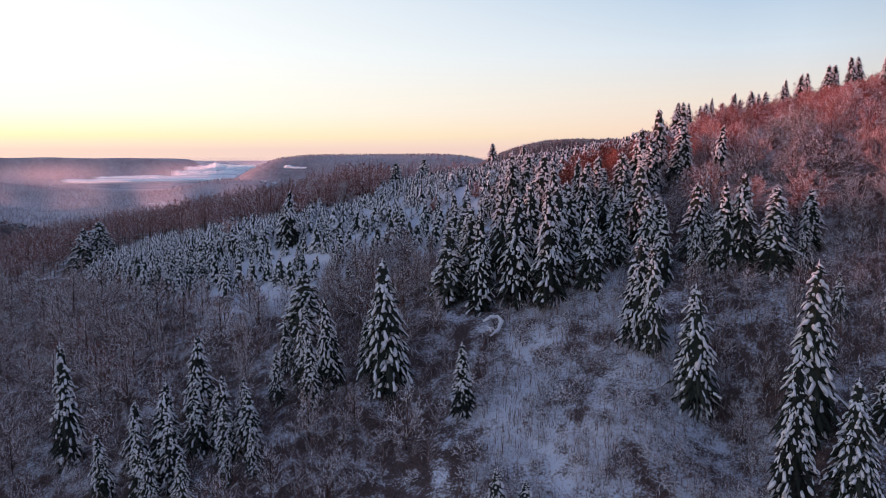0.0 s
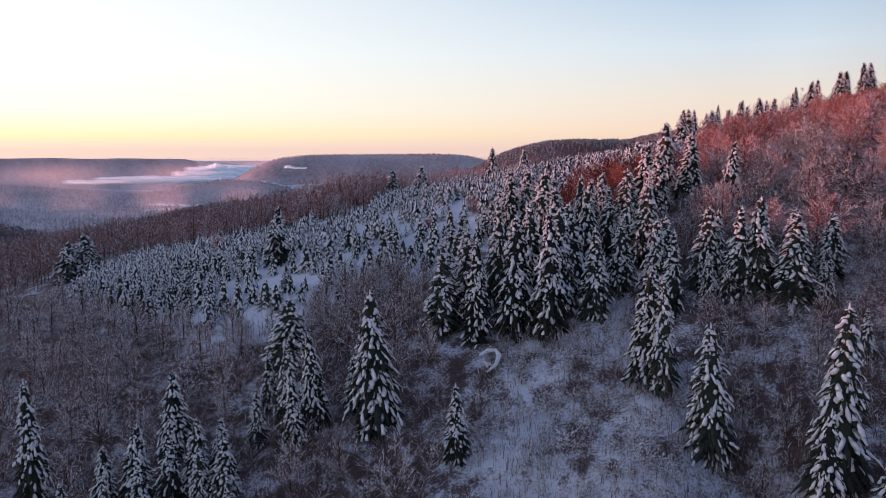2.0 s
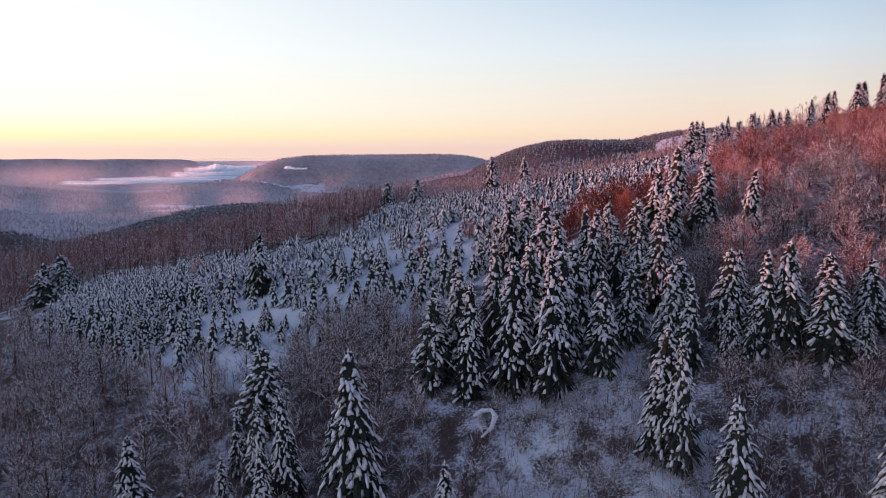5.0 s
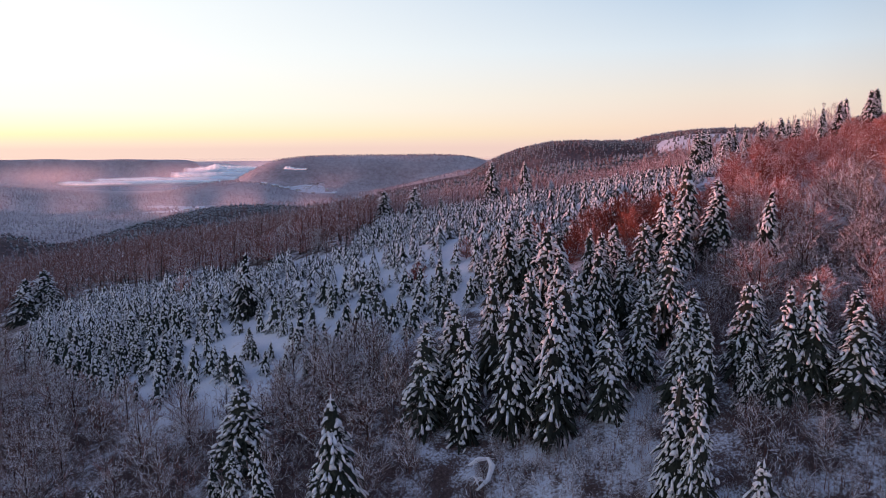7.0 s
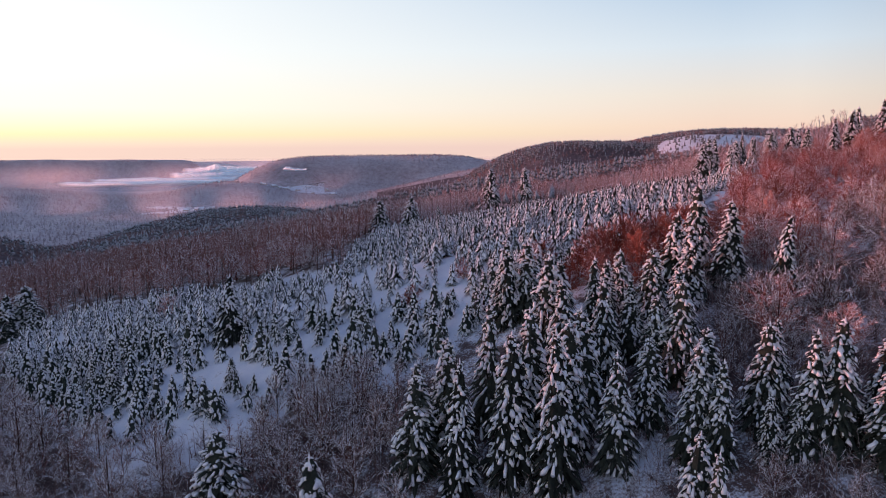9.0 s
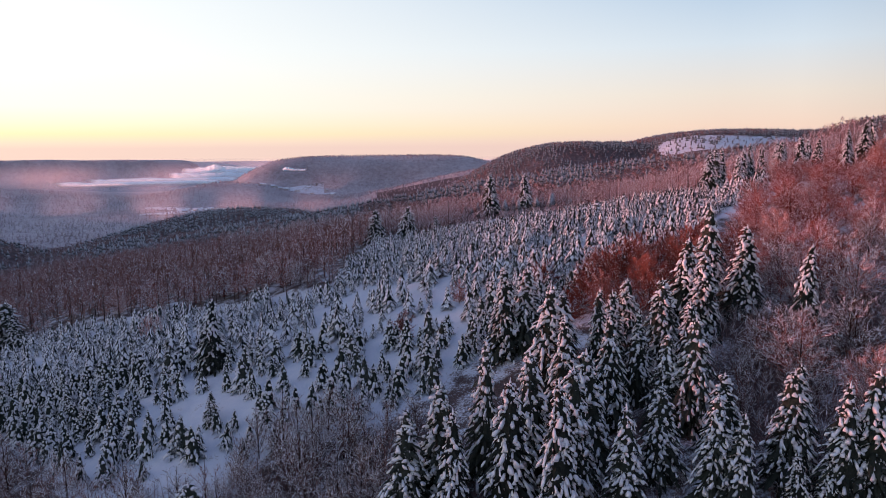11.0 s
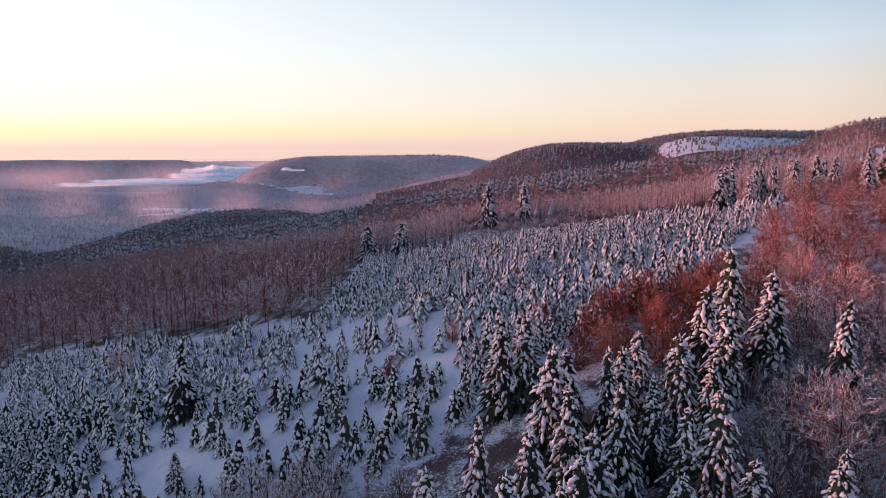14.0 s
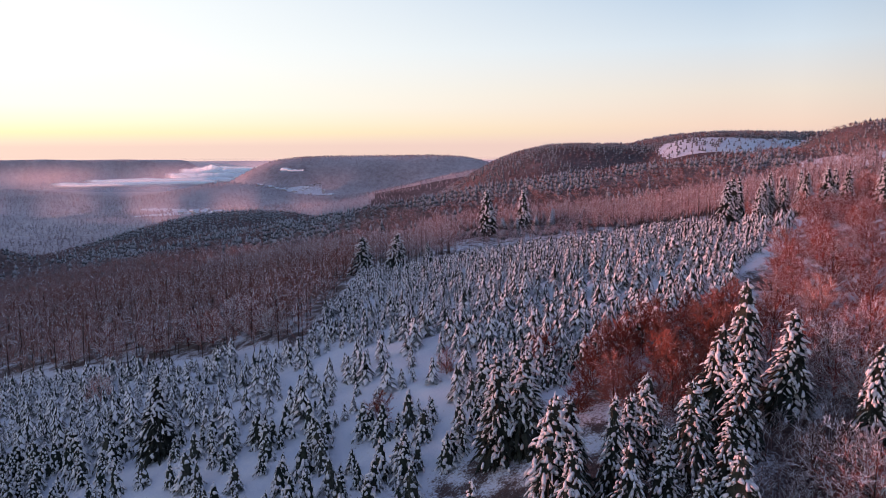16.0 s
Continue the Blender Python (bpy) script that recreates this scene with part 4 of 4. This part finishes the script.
def dark_stand(x, y):
    """Where the far woods are spruce rather than beech."""
    if -90 < x < 320 and 405 < y < 520 + 0.2 * x:
        return True
    return noise.noise((x / 95, y / 140, 3.0)) + 0.4 * noise.noise((x / 30, y / 40, 7.0)) > (0.42 if x < -60 and y < 620 else 0.05 if y < 900 else -0.12)


mid_spots = [(x, y, ground_z(x, y) - 0.3, rng.uniform(0.5, 1.0), rng.uniform(1.25, 1.9)) for x, y in scatter(rng, MIDDLE, 6.2, 72000, wooded)]
wood_object("conifer_forest", "dark spruce forest with snow on far slopes", "forest", [FAR_CONIFER, FAR_MIXED], far_kinds[:5] + far_kinds[:2] + far_kinds[5:6], [p for p in mid_spots if dark_stand(p[0], p[1])], rng)
wood_object("mixed_forest", "reddish brown leafless forest with scattered spruces on the far ridge", "forest", [FAR_CONIFER, FAR_MIXED], far_kinds[:1] + far_kinds[5:] + far_kinds[5:], [p for p in mid_spots if not dark_stand(p[0], p[1])], rng)
SLOPE = [(-640, 760), (-560, 1500), (-120, 1900), (-100, 2650), (-450, 2900), (-1950, 2900), (-1500, 1900), (-900, 800)]
FAR_HILL = [(-980, 2900), (420, 2650), (320, 3640), (-980, 3640)]
out_spots = [(x, y, ground_z(x, y) - 0.5, rng.uniform(0.5, 1.0), rng.uniform(1.0, 1.7)) for x, y in scatter(rng, SLOPE, 10.0, 26000, wooded)]
out_spots += [(x, y, ground_z(x, y) - 0.5, rng.uniform(0.5, 0.9), rng.uniform(1.5, 2.4)) for x, y in scatter(rng, FAR_HILL, 13.0, 8000, wooded)]
wood_object("distant_forest", "snow-dusted forest on distant hills with haze mixed into its colour", "forest", [DISTANT, DISTANT], far_kinds, out_spots, rng)


# ---- valley: houses and mist ----
def make_house(seed):
    r2 = random.Random(seed)
    w, d, h, r = r2.uniform(4, 6), r2.uniform(5, 9), r2.uniform(4, 6), r2.uniform(3, 4.5)
    root = tagged(new("house"), "small far village house under a snowy gable roof", "house", "village houses in the valley")
    mesh_object("wall", [(-w, -d, -3), (w, -d, -3), (w, d, -3), (-w, d, -3), (-w, -d, h), (w, -d, h), (w, d, h), (-w, d, h), (0, -d, h + r), (0, d, h + r)],
                [(0, 1, 5, 8, 4), (1, 2, 6, 5), (2, 3, 7, 9, 6), (3, 0, 4, 7)], PLASTER, root)
    e = 0.8
    mesh_object("roof", [(-w - e, -d - e, h - 0.4), (0, -d - e, h + r + 0.3), (w + e, -d - e, h - 0.4), (-w - e, d + e, h - 0.4), (0, d + e, h + r + 0.3), (w + e, d + e, h - 0.4),
                         (-w - e, -d - e, h - 0.9), (0, -d - e, h + r - 0.2), (w + e, -d - e, h - 0.9), (-w - e, d + e, h - 0.9), (0, d + e, h + r - 0.2), (w + e, d + e, h - 0.9)],
                [(0, 1, 4, 3), (1, 2, 5, 4), (6, 9, 10, 7), (7, 10, 11, 8), (0, 6, 7, 1), (1, 7, 8, 2), (3, 4, 10, 9), (4, 5, 11, 10), (0, 3, 9, 6), (2, 8, 11, 5)], SNOW, root)
    return root


PLASTER = grain_mat("plaster", [(0.3, (0.45, 0.38, 0.33)), (0.6, (0.62, 0.56, 0.50)), (0.8, (0.72, 0.68, 0.62))], scale=0.2, fine=1.0)
homes = [make_house(s) for s in (301, 302, 303)]
places = [(-760 + rng.uniform(-110, 110), 2330 + rng.uniform(-80, 80)) for _ in range(12)] + [(-620 + rng.uniform(-180, 180), 3085 + rng.uniform(-40, 40)) for _ in range(22)]
for i, (x, y) in enumerate(places):
    m = pose(x, y, ground_z(x, y) + 0.2, 0, 0, rng.uniform(0, 180))
    if i < 3:
        homes[i].matrix_basis = m
    else:
        copy_thing(homes[i % 3], m)


def mist_mat(name, density, scale, color=(0.64, 0.80, 0.94), keep=0.6):
    """Thin mist: lets light through and scatters some of it, as much as the mesh's own thickness says."""
    m = bpy.data.materials.new(name)
    m.use_nodes = True
    t = m.node_tree
    t.nodes.clear()
    at = t.nodes.new("ShaderNodeAttribute")
    at.attribute_name = "thickness"
    n = mmath(t, "MULTIPLY_ADD", mnoise(t, scale, 5), 2 * (1 - keep), keep - 0.5 * (1 - keep))
    k = mmath(t, "MULTIPLY", mmath(t, "MULTIPLY", at.outputs["Fac"], n), density, clamp=True)
    a, b = t.nodes.new("ShaderNodeBsdfTranslucent"), t.nodes.new("ShaderNodeBsdfTransparent")
    a.inputs[0].default_value = (*color, 1)
    mix = t.nodes.new("ShaderNodeMixShader")
    t.links.new(k, mix.inputs[0])
    t.links.new(b.outputs[0], mix.inputs[1])
    t.links.new(a.outputs[0], mix.inputs[2])
    out = t.nodes.new("ShaderNodeOutputMaterial")
    t.links.new(mix.outputs[0], out.inputs[0])
    return m


def thickness(ob, values):
    ob.data.attributes.new("thickness", "FLOAT", "POINT").data.foreach_set("value", values)
    return ob


def veil(r, a0, a1, low, thin_from, high, mat):
    """A curtain of mist added across the valley in place of haze, thinning upwards and towards its ends."""
    V, F, T, n, k = [], [], [], 90, 12
    for i in range(n + 1):
        a = radians(a0 + (a1 - a0) * i / n)
        rr = r * (1 + 0.015 * math.sin(i * 0.7))
        ends = float(smooth(0, 0.12, i / n) * smooth(0, 0.25, 1 - i / n))
        for j in range(k + 1):
            z = low + (high - low) * j / k
            V.append((rr * math.sin(a), rr * math.cos(a), z))
            T.append(ends * float(1 - smooth(thin_from, high, z)))
    for i in range(n):
        for j in range(k):
            p = i * (k + 1) + j
            F.append((p, p + k + 1, p + k + 2, p + 1))
    ob = thickness(mesh_object("valley_mist", V, F, mat, smooth_shade=True), T)
    return tagged(ob, "thin pale mist curtain standing in for the valley's evening haze", "mist", kind="stuff")


HAZE = (0.72, 0.80, 0.92)
# curtains at growing distance that stand in for haze in the air
veil(1500, -60, -10, -100, -60, 20, mist_mat("mist_close", 0.05, 0.02, HAZE, 0.85))
veil(2000, -60, -4, -100, -60, 30, mist_mat("mist_near", 0.15, 0.02, HAZE, 0.85))
veil(2480, -60, -4, -100, -70, 40, mist_mat("mist_middle", 0.125, 0.02, HAZE, 0.85))
veil(3080, -60, 5, -100, -60, 70, mist_mat("mist_far", 0.085, 0.015, HAZE, 0.85))
veil(3680, -62, 24, -100, -20, 75, mist_mat("mist_distance", 0.30, 0.01, HAZE, 0.85))
veil(4420, -64, 70, -100, 20, 62, mist_mat("mist_horizon", 0.7, 0.002, HAZE, 0.95))


def fog(r, a0, a1, low, top, full=0.55, ragged=3.0, plume=None):
    """A bank of fog across the valley floor, soft at its foot and ends; a plume may rise from it."""
    V, F, T, n, k = [], [], [], 140, 14
    for i in range(n + 1):
        deg = a0 + (a1 - a0) * i / n
        a = radians(deg)
        crest = top + ragged * (noise.noise((i * 0.06, r / 100, 0)) + 0.5 * noise.noise((i * 0.22, r / 100, 4)))
        if plume:
            crest += plume[1] * math.exp(-((deg - plume[0]) / plume[2]) ** 2) * (0.8 + 0.5 * noise.noise((i * 0.15, 2, 2)))
        ends = float(smooth(0, 0.16, i / n) * smooth(0, 0.1, 1 - i / n)) * (0.8 + 0.4 * noise.noise((i * 0.05, 7, r / 50)))
        for j in range(k + 1):
            f = j / k
            rr = r + 40 * math.sin(3.14 * f)
            V.append((rr * math.sin(a), rr * math.cos(a), low + (crest - low) * f))
            T.append(ends * float(smooth(0.0, full, f) * (1 - smooth(0.86, 1.0, f))))
    for i in range(n):
        for j in range(k):
            p = i * (k + 1) + j
            F.append((p, p + k + 1, p + k + 2, p + 1))
    ob = thickness(mesh_object("fog_bank", V, F, FOG, smooth_shade=True), T)
    return tagged(ob, "white fog bank lying on the valley floor", "fog", kind="stuff")


FOG = mist_mat("fog", 2.0, 0.004, (0.80, 0.97, 1.0), 0.92)
fog(3450, -28, -16.4, -52, -20, 0.75, 3)
fog(3560, -26, -15.2, -50, -12, 0.8, 3)
fog(3660, -20.5, -13.5, -45, 4, 0.6, 6)
fog(3760, -19.6, -13, -40, 24, 0.45, 7, (-17.1, 24, 0.5))
fog(3830, -18.8, -13, -40, 30, 0.45, 7)
fog(3120, -12.3, -10.4, 18, 32, 0.6, 4, (-11.8, 8, 0.4))
